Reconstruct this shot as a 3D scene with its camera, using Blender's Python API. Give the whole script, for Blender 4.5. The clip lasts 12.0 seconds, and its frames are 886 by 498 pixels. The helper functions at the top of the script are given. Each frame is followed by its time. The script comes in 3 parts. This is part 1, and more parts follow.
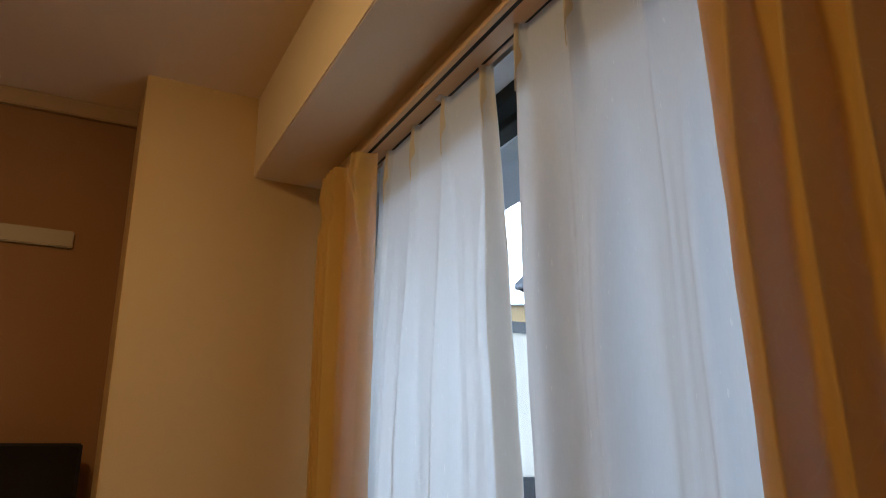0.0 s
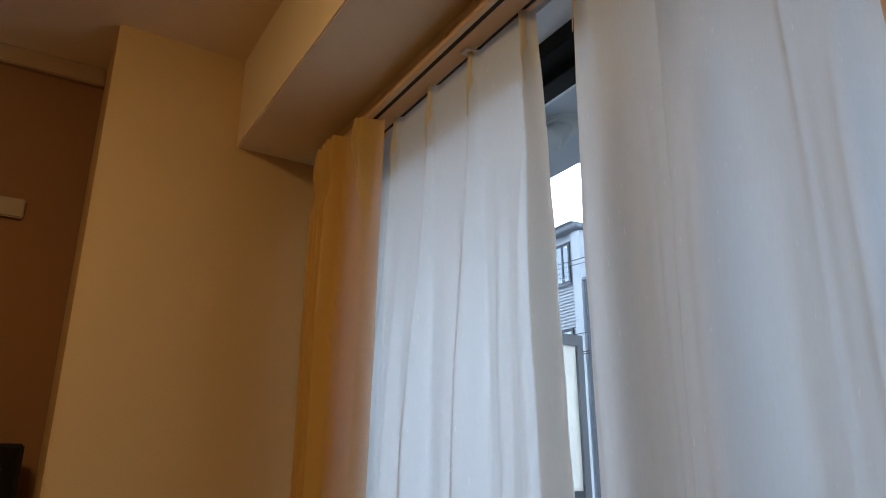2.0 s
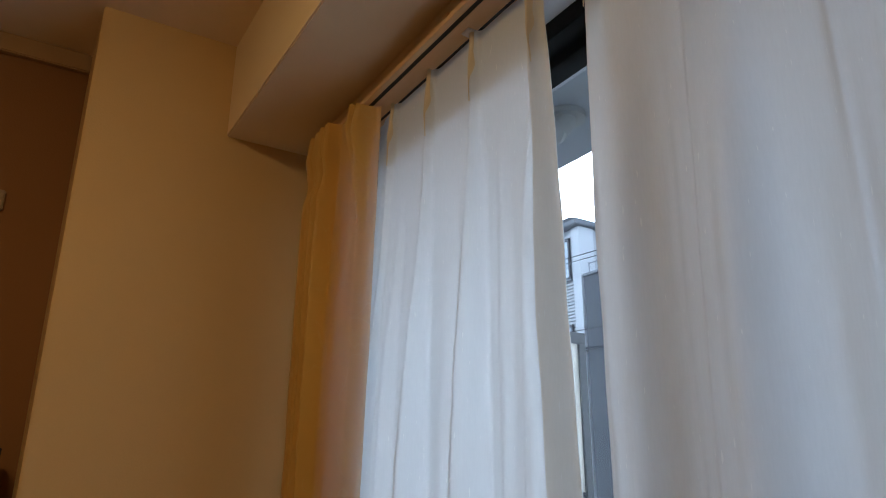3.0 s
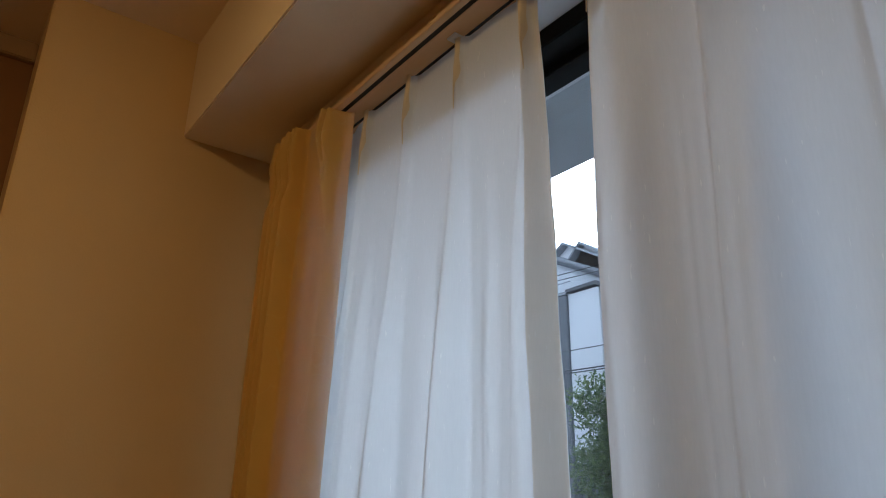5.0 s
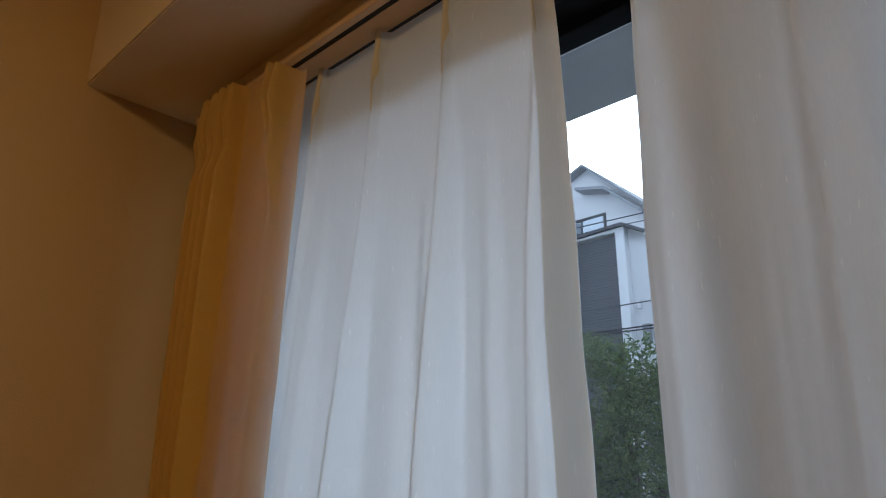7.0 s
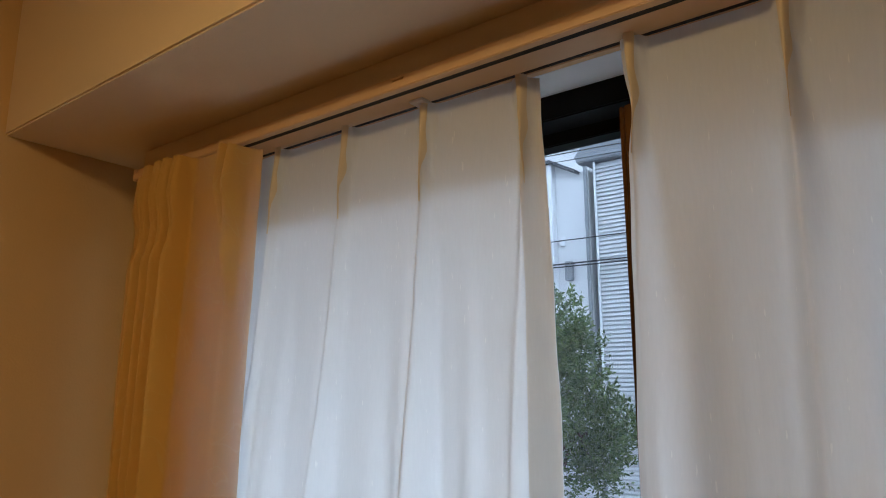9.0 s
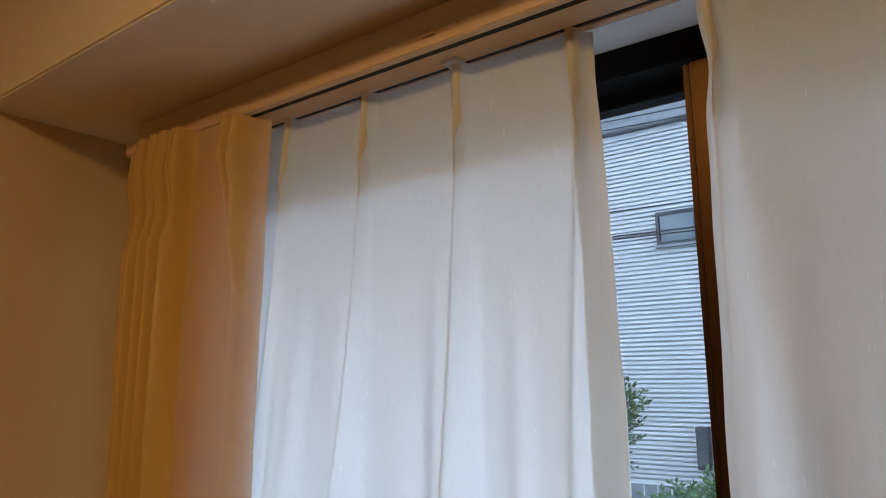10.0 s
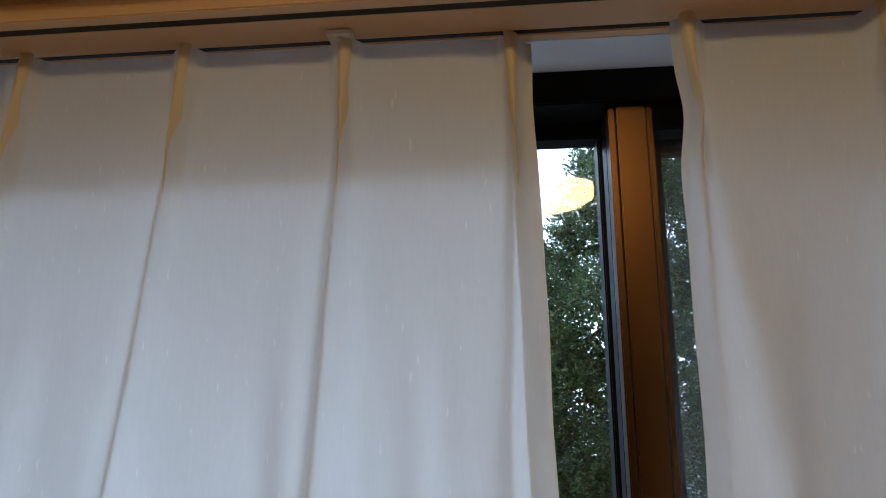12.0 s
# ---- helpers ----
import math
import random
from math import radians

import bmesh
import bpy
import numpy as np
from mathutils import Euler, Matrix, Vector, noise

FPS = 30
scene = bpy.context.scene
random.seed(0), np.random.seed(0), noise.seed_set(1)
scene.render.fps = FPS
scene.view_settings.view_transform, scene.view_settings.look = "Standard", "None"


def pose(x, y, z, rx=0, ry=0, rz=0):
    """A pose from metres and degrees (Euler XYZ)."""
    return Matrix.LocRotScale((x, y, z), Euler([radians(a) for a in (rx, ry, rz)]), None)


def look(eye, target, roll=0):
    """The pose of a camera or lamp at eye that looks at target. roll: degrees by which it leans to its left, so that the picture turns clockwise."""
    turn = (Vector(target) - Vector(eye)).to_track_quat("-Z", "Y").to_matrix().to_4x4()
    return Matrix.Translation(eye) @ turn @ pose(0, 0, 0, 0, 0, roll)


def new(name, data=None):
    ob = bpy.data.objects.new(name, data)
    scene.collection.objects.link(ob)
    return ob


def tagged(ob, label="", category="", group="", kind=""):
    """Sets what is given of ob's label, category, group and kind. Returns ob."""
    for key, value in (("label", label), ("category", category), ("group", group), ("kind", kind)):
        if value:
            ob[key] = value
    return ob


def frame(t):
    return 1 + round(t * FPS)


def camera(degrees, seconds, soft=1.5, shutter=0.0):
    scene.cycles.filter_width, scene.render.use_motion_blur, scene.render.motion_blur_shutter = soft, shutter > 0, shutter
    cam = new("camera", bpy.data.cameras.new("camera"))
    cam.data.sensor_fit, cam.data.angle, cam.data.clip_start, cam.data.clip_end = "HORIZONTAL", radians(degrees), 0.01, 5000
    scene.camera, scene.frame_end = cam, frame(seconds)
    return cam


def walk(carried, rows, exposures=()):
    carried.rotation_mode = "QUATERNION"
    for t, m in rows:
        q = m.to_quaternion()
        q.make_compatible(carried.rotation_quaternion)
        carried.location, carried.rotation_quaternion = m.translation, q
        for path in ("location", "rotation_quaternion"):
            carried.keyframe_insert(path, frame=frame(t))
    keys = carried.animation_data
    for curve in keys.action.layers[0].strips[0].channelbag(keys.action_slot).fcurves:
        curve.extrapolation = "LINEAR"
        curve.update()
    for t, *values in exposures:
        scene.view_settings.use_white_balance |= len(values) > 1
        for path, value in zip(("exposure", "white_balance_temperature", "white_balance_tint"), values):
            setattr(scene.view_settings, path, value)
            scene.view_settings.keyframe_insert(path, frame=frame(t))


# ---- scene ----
cam = camera(64.68, 12.0, soft=1.0)
PATH = [
    (0, pose(1.9871, -0.6069, 1.3809, 107.40, 0.96, 61.89)),
    (0.5, pose(1.8890, -0.5983, 1.3601, 106.67, -0.71, 61.40)),
    (1, pose(1.8225, -0.6033, 1.3676, 107.55, -0.77, 59.34)),
    (1.5, pose(1.7667, -0.6029, 1.3866, 108.45, -0.01, 58.08)),
    (2, pose(1.7527, -0.5962, 1.3817, 108.31, -0.02, 58.41)),
    (2.5, pose(1.7188, -0.5734, 1.3937, 107.86, 0.32, 58.74)),
    (3, pose(1.6922, -0.5582, 1.4009, 107.99, -0.21, 58.31)),
    (3.5, pose(1.6702, -0.5422, 1.4279, 108.15, -0.94, 56.14)),
    (5.5, pose(1.5623, -0.5615, 1.4051, 110.41, -0.72, 52.63)),
    (6, pose(1.5084, -0.5576, 1.4055, 109.89, -0.07, 50.77)),
    (6.5, pose(1.4632, -0.5615, 1.3912, 110.51, 0.02, 47.37)),
    (7, pose(1.4154, -0.5701, 1.4713, 108.31, -0.22, 43.86)),
    (7.5, pose(1.4005, -0.5748, 1.6004, 106.61, -0.10, 40.48)),
    (9.5, pose(1.3770, -0.6481, 1.7551, 100.57, 0.40, 37.48)),
    (10, pose(1.2902, -0.5976, 1.7641, 100.05, 0.84, 36.78)),
    (10.5, pose(1.2087, -0.5723, 1.7645, 101.49, 0.47, 26.75)),
    (11, pose(1.1552, -0.5446, 1.7792, 102.10, -1.63, 21.02)),
    (11.5, pose(1.0727, -0.5132, 1.7970, 102.61, -0.58, 13.08)),
    (12, pose(0.9970, -0.5090, 1.8062, 102.97, 0.22, 5.90)),
]

EXPOSURES = [(0.0, 2.0, 4950, 2), (2.5, 1.79, 4950, 2), (5.5, 1.62, 5000, 2), (7.0, 1.46, 5080, 2), (9.5, 2.13, 5000, 2), (10.2, 2.17, 4950, 2), (11.0, 2.58, 4950, 2), (11.6, 2.46, 4950, 2), (12.0, 1.80, 4820, 2)]
walk(cam, PATH, EXPOSURES)

# ---- world and light ----
SUN_EL, SUN_ROT = 24.5, -37.0
world = bpy.data.worlds.new("overcast_sky")
scene.world = world
world.use_nodes = True
wn = world.node_tree
sky = wn.nodes.new("ShaderNodeTexSky")
sky.sky_type = "NISHITA"
sky.sun_disc = False
sky.sun_elevation = radians(SUN_EL)
sky.sun_rotation = radians(SUN_ROT)
sky.air_density, sky.dust_density, sky.ozone_density = 1.0, 2.0, 1.5
grey = wn.nodes.new("ShaderNodeHueSaturation")
grey.inputs["Saturation"].default_value = 0.10
wn.links.new(sky.outputs["Color"], grey.inputs["Color"])
wn.links.new(grey.outputs["Color"], wn.nodes["Background"].inputs["Color"])
wn.nodes["Background"].inputs["Strength"].default_value = 0.15
sun_data = bpy.data.lights.new("sun", "SUN")
sun_data.energy, sun_data.angle, sun_data.color = 0.88, radians(16), (0.76, 0.87, 0.98)
sun = new("sun", sun_data)
sun.matrix_world = look((-11.55, 15.33, 8.75), (0, 0, 0))

LAMP_EMIT = 10.8
LAMP_COLOR = (1.0, 0.58, 0.20)


# ---- materials ----
def mat(name, base=(0.5, 0.5, 0.5), rough=0.6, metal=0.0, var=0.08, scale=6.0, fine=120.0, bump=0.15, spec=0.5):
    """A surface with broad and fine variation of tone, and a fine relief."""
    m = bpy.data.materials.new(name)
    m.use_nodes = True
    n, l = m.node_tree.nodes, m.node_tree.links
    b = n["Principled BSDF"]
    b.inputs["Roughness"].default_value, b.inputs["Metallic"].default_value = rough, metal
    b.inputs["Specular IOR Level"].default_value = spec
    co = n.new("ShaderNodeTexCoord")
    broad, small = n.new("ShaderNodeTexNoise"), n.new("ShaderNodeTexNoise")
    broad.inputs["Scale"].default_value, small.inputs["Scale"].default_value = scale, fine
    broad.inputs["Detail"].default_value = 4
    l.new(co.outputs["Object"], broad.inputs["Vector"])
    l.new(co.outputs["Object"], small.inputs["Vector"])
    add = n.new("ShaderNodeMath")
    add.operation = "MULTIPLY_ADD"
    l.new(small.outputs["Fac"], add.inputs[0])
    add.inputs[1].default_value = 0.4
    l.new(broad.outputs["Fac"], add.inputs[2])
    info = n.new("ShaderNodeObjectInfo")
    add2 = n.new("ShaderNodeMath")
    add2.operation = "MULTIPLY_ADD"
    l.new(info.outputs["Random"], add2.inputs[0])
    add2.inputs[1].default_value = 0.3
    l.new(add.outputs[0], add2.inputs[2])
    ramp = n.new("ShaderNodeMapRange")
    ramp.inputs["From Min"].default_value, ramp.inputs["From Max"].default_value = 0.45, 1.15
    ramp.inputs["To Min"].default_value, ramp.inputs["To Max"].default_value = 1 - var, 1 + var
    l.new(add2.outputs[0], ramp.inputs["Value"])
    mul = n.new("ShaderNodeVectorMath")
    mul.operation = "SCALE"
    mul.inputs[0].default_value = base
    l.new(ramp.outputs[0], mul.inputs["Scale"])
    l.new(mul.outputs[0], b.inputs["Base Color"])
    bp = n.new("ShaderNodeBump")
    bp.inputs["Strength"].default_value, bp.inputs["Distance"].default_value = bump, 0.002
    l.new(small.outputs["Fac"], bp.inputs["Height"])
    l.new(bp.outputs[0], b.inputs["Normal"])
    return m


def cloth(name, base, through_part, weave=900.0, slub=(1.0, 1.0, 1.0), slub_amount=0.0, sheen=0.1, bump=0.25, passes=None, vines=0.0):
    """Woven cloth that lets part of the light through, with slubs in the weave.
    passes: the tint of the light that comes through; vines: how strongly a curling woven line shows."""
    m = bpy.data.materials.new(name)
    m.use_nodes = True
    n, l = m.node_tree.nodes, m.node_tree.links
    out, b = n["Material Output"], n["Principled BSDF"]
    b.inputs["Roughness"].default_value = 0.85
    b.inputs["Specular IOR Level"].default_value = 0.25
    b.inputs["Sheen Weight"].default_value = sheen
    co = n.new("ShaderNodeTexCoord")
    mp = n.new("ShaderNodeMapping")
    l.new(co.outputs["Object"], mp.inputs["Vector"])
    mp.inputs["Scale"].default_value = (1, 1, 0.12)
    streak = n.new("ShaderNodeTexNoise")
    streak.inputs["Scale"].default_value = 420
    l.new(mp.outputs[0], streak.inputs["Vector"])
    mp2 = n.new("ShaderNodeMapping")
    mp2.inputs["Scale"].default_value = (0.8, 0.8, 0.16)
    l.new(co.outputs["Object"], mp2.inputs["Vector"])
    dash = n.new("ShaderNodeTexNoise")
    dash.inputs["Scale"].default_value = 330
    dash.inputs["Detail"].default_value = 1
    l.new(mp2.outputs[0], dash.inputs["Vector"])
    cut = n.new("ShaderNodeMapRange")
    cut.inputs["From Min"].default_value, cut.inputs["From Max"].default_value = 0.73, 0.78
    cut.inputs["To Max"].default_value = slub_amount
    l.new(dash.outputs["Fac"], cut.inputs["Value"])
    tone = n.new("ShaderNodeMapRange")
    tone.inputs["From Min"].default_value, tone.inputs["From Max"].default_value = 0.3, 0.7
    tone.inputs["To Min"].default_value, tone.inputs["To Max"].default_value = 0.985, 1.01
    l.new(streak.outputs["Fac"], tone.inputs["Value"])
    mul = n.new("ShaderNodeVectorMath")
    mul.operation = "SCALE"
    mul.inputs[0].default_value = base
    l.new(tone.outputs[0], mul.inputs["Scale"])
    mix = n.new("ShaderNodeMix")
    mix.data_type = "RGBA"
    l.new(cut.outputs[0], mix.inputs["Factor"])
    l.new(mul.outputs[0], mix.inputs["A"])
    mix.inputs["B"].default_value = (*slub, 1)
    if vines:
        curl = n.new("ShaderNodeTexNoise")
        curl.inputs["Scale"].default_value, curl.inputs["Detail"].default_value, curl.inputs["Distortion"].default_value = 11, 0.5, 1.6
        l.new(co.outputs["Object"], curl.inputs["Vector"])
        off, near, thin, most = n.new("ShaderNodeMath"), n.new("ShaderNodeMath"), n.new("ShaderNodeMapRange"), n.new("ShaderNodeMath")
        off.operation, near.operation, most.operation = "SUBTRACT", "ABSOLUTE", "MAXIMUM"
        l.new(curl.outputs["Fac"], off.inputs[0])
        off.inputs[1].default_value = 0.5
        l.new(off.outputs[0], near.inputs[0])
        l.new(near.outputs[0], thin.inputs["Value"])
        thin.inputs["From Min"].default_value, thin.inputs["From Max"].default_value = 0.004, 0.012
        thin.inputs["To Min"].default_value, thin.inputs["To Max"].default_value = vines, 0.0
        l.new(cut.outputs[0], most.inputs[0])
        l.new(thin.outputs[0], most.inputs[1])
        l.new(most.outputs[0], mix.inputs["Factor"])
    l.new(mix.outputs["Result"], b.inputs["Base Color"])
    wv = n.new("ShaderNodeTexNoise")
    wv.inputs["Scale"].default_value = weave
    l.new(co.outputs["Object"], wv.inputs["Vector"])
    bp = n.new("ShaderNodeBump")
    bp.inputs["Strength"].default_value, bp.inputs["Distance"].default_value = bump, 0.0006
    l.new(wv.outputs["Fac"], bp.inputs["Height"])
    l.new(bp.outputs[0], b.inputs["Normal"])
    tr = n.new("ShaderNodeBsdfTranslucent")
    if passes:
        tr.inputs["Color"].default_value = (*passes, 1)
    else:
        l.new(mix.outputs["Result"], tr.inputs["Color"])
    ms = n.new("ShaderNodeMixShader")
    ms.inputs[0].default_value = through_part
    l.new(b.outputs[0], ms.inputs[1])
    l.new(tr.outputs[0], ms.inputs[2])
    l.new(ms.outputs[0], out.inputs["Surface"])
    return m


def glass(name, tint=(0.97, 0.965, 0.975), rough=0.0):
    """A clear pane: mostly see-through, mirroring by angle."""
    m = bpy.data.materials.new(name)
    m.use_nodes = True
    n, l = m.node_tree.nodes, m.node_tree.links
    out = n["Material Output"]
    n.remove(n["Principled BSDF"])
    t, g, f, ms = n.new("ShaderNodeBsdfTransparent"), n.new("ShaderNodeBsdfGlossy"), n.new("ShaderNodeLayerWeight"), n.new("ShaderNodeMixShader")
    t.inputs["Color"].default_value = (*tint, 1)
    g.inputs["Roughness"].default_value = rough
    f.inputs["Blend"].default_value = 0.5
    p, k = n.new("ShaderNodeMath"), n.new("ShaderNodeMath")
    p.operation, k.operation = "POWER", "MULTIPLY_ADD"
    l.new(f.outputs["Facing"], p.inputs[0])
    p.inputs[1].default_value = 5.0
    l.new(p.outputs[0], k.inputs[0])
    k.inputs[1].default_value, k.inputs[2].default_value = 0.95, 0.042
    l.new(k.outputs[0], ms.inputs[0])
    l.new(t.outputs[0], ms.inputs[1])
    l.new(g.outputs[0], ms.inputs[2])
    l.new(ms.outputs[0], out.inputs["Surface"])
    return m


def glow(name, color, strength):
    m = bpy.data.materials.new(name)
    m.use_nodes = True
    b = m.node_tree.nodes["Principled BSDF"]
    b.inputs["Base Color"].default_value = (0.8, 0.8, 0.78, 1)
    b.inputs["Emission Color"].default_value = (*color, 1)
    b.inputs["Emission Strength"].default_value = strength
    return m


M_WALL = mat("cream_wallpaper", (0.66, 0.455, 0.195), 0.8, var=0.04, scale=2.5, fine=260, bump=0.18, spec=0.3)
# side wall: under half the tone of M_WALL
M_WALL_DARK = mat("darker_wallpaper", (0.27, 0.132, 0.043), 0.85, var=0.05, scale=2.5, fine=260, bump=0.18, spec=0.3)
M_CEIL = mat("ceiling_paper", (0.82, 0.66, 0.44), 0.85, var=0.03, scale=2.0, fine=200, bump=0.18, spec=0.3)
# floor out of view, colour raised so it reflects lamplight to the beam's underside
M_FLOOR = mat("pale_bounce_floor", (0.62, 0.50, 0.35), 0.45, var=0.18, scale=9, fine=90)
M_TRIM = mat("cream_trim", (0.38, 0.24, 0.11), 0.5, var=0.04)
M_RAIL = mat("cream_rail", (0.76, 0.52, 0.28), 0.4, var=0.05, fine=60)
M_SLOT = mat("rail_slot_dark", (0.02, 0.02, 0.022), 0.7)
M_FRAME = mat("black_aluminium", (0.005, 0.005, 0.005), 0.45, 0.0, var=0.15, fine=300, bump=0.05, spec=0.15)
M_STILE = mat("bronze_brown_resin", (0.080, 0.035, 0.007), 0.32, 0.85, var=0.10, scale=12, fine=200, bump=0.02)
M_REVEAL = mat("white_reveal", (0.80, 0.80, 0.80), 0.6, var=0.03)
M_SHEER = cloth("white_sheer", (0.87, 0.875, 0.87), 0.41, slub=(1.0, 1.0, 0.97), slub_amount=0.8)
M_HEM = cloth("white_sheer_doubled", (0.86, 0.83, 0.77), 0.42, slub_amount=0.3)
# white cloth in several layers; the lamp's warmth on it is put into the base colour
M_PLEAT = cloth("lamp_tinted_sheer_pleat", (0.86, 0.75, 0.55), 0.20, slub_amount=0.2)
M_OCHRE = cloth("ochre_curtain", (0.77, 0.455, 0.070), 0.38, weave=700, slub=(0.86, 0.66, 0.34), slub_amount=0.4, sheen=0.15, passes=(0.93, 0.96, 0.94), vines=0.30)
# near-opaque sheet added unseen behind the ochre cloth to stop daylight
M_BLOCKER = cloth("ochre_light_blocker", (0.74, 0.40, 0.045), 0.03, weave=500)
M_GLASS = glass("window_glass")
M_LAMP = glow("lamp_diffuser", LAMP_COLOR, LAMP_EMIT)
M_BLACK = mat("black_plastic", (0.008, 0.008, 0.009), 0.3, var=0.1)
M_SCREEN = mat("dark_screen", (0.006, 0.006, 0.007), 0.12, var=0.05, bump=0.0)
M_WHITEBOX = mat("white_plastic", (0.31, 0.20, 0.09), 0.45, var=0.03)
M_HOOK = mat("white_nylon", (0.8, 0.8, 0.78), 0.4)


# ---- building helpers ----
def put(name, bm, material, parent=None, label="", smooth=False):
    me = bpy.data.meshes.new(name)
    bm.to_mesh(me)
    bm.free()
    me.materials.append(material)
    if smooth:
        for p in me.polygons:
            p.use_smooth = True
    ob = new(name, me)
    if parent is not None:
        ob.parent = parent
    if label:
        tagged(ob, label=label)
    return ob


def part(name, bm, material, parent, label="", smooth=False):
    return put(name, bm, material, parent, label, smooth)


def empty(name, label, category, group="", at=(0, 0, 0), kind=""):
    ob = new(name)
    ob.location = at
    return tagged(ob, label, category, group, kind)


def box(bm, x0, x1, y0, y1, z0, z1, bevel=0.0):
    r = bmesh.ops.create_cube(bm, size=1.0)
    vs = r["verts"]
    bmesh.ops.scale(bm, vec=(x1 - x0, y1 - y0, z1 - z0), verts=vs)
    bmesh.ops.translate(bm, vec=((x0 + x1) / 2, (y0 + y1) / 2, (z0 + z1) / 2), verts=vs)
    if bevel > 0:
        es = list({e for v in vs for e in v.link_edges})
        bmesh.ops.bevel(bm, geom=es, offset=bevel, segments=2, affect="EDGES")
    return bm


def boxes(*dims, bevel=0.0):
    bm = bmesh.new()
    for d in dims:
        box(bm, *d, bevel=bevel)
    return bm


def tube(bm, a, b, r, seg=12, r2=None):
    a, b = Vector(a), Vector(b)
    d = b - a
    m = Matrix.Translation((a + b) / 2) @ d.to_track_quat("Z", "Y").to_matrix().to_4x4()
    bmesh.ops.create_cone(bm, cap_ends=True, segments=seg, radius1=r, radius2=r if r2 is None else r2, depth=d.length, matrix=m)
    return bm


def prism(bm, outline, y0, y1):
    """A closed outline in x and z, drawn out from y0 to y1."""
    a = [bm.verts.new((x, y0, z)) for x, z in outline]
    b = [bm.verts.new((x, y1, z)) for x, z in outline]
    n = len(outline)
    bm.faces.new(a)
    bm.faces.new(b[::-1])
    for i in range(n):
        bm.faces.new((a[i], b[i], b[(i + 1) % n], a[(i + 1) % n]))
    bmesh.ops.recalc_face_normals(bm, faces=bm.faces)
    return bm


def structure(name, bm, material, label, category):
    return tagged(put(name, bm, material), label, category, kind="structure")


# ---- room ----
PIER_X, PIER_Y, CEIL_Z = 0.150, -0.510, 2.411
BEAM_Y, BEAM_Z = -0.211, 2.165
WALL_Y0, WALL_Y1 = 0.050, 0.260          # window wall, inside and outside faces
LEFT_X, RIGHT_X, BACK_Y = -0.10, 3.60, -3.40
WIN_X0, WIN_X1, WIN_Z1 = 0.300, 1.725, 2.119

structure("floor", boxes((-0.3, RIGHT_X + 0.2, BACK_Y - 0.2, WALL_Y1, -0.15, 0.0)), M_FLOOR, "unseen floor of the room, set pale to bounce light upwards", "floor")
structure("ceiling", boxes((-0.3, RIGHT_X + 0.2, BACK_Y - 0.2, BEAM_Y, CEIL_Z, CEIL_Z + 0.2)), M_CEIL, "cream papered flat ceiling", "ceiling")
structure("ceiling_beam", boxes((PIER_X - 0.25, RIGHT_X, BEAM_Y, WALL_Y1, BEAM_Z, CEIL_Z + 0.2), bevel=0.003), M_CEIL, "cream papered beam above the window", "beam")
structure("pier", boxes((LEFT_X - 0.2, PIER_X, PIER_Y, WALL_Y1, 0.0, CEIL_Z + 0.01), bevel=0.003), M_WALL, "cream papered wall pier beside the window", "wall")
structure("wall_left", boxes((LEFT_X - 0.2, LEFT_X, BACK_Y, PIER_Y, 0.0, CEIL_Z + 0.01)), M_WALL_DARK, "papered side wall, darker than the pier", "wall")
structure("wall_right", boxes((RIGHT_X, RIGHT_X + 0.2, BACK_Y, WALL_Y1, 0.0, CEIL_Z + 0.01)), M_WALL, "cream papered side wall", "wall")
structure("wall_back", boxes((LEFT_X - 0.2, RIGHT_X + 0.2, BACK_Y - 0.2, BACK_Y, 0.0, CEIL_Z + 0.01)), M_WALL, "cream papered back wall", "wall")
structure("wall_window", boxes(
    (PIER_X, WIN_X0, WALL_Y0, WALL_Y1, 0.0, BEAM_Z),
    (WIN_X1, RIGHT_X, WALL_Y0, WALL_Y1, 0.0, BEAM_Z),
    (WIN_X0, WIN_X1, WALL_Y0, WALL_Y1, WIN_Z1, BEAM_Z)), M_REVEAL, "white wall round the window opening", "wall")


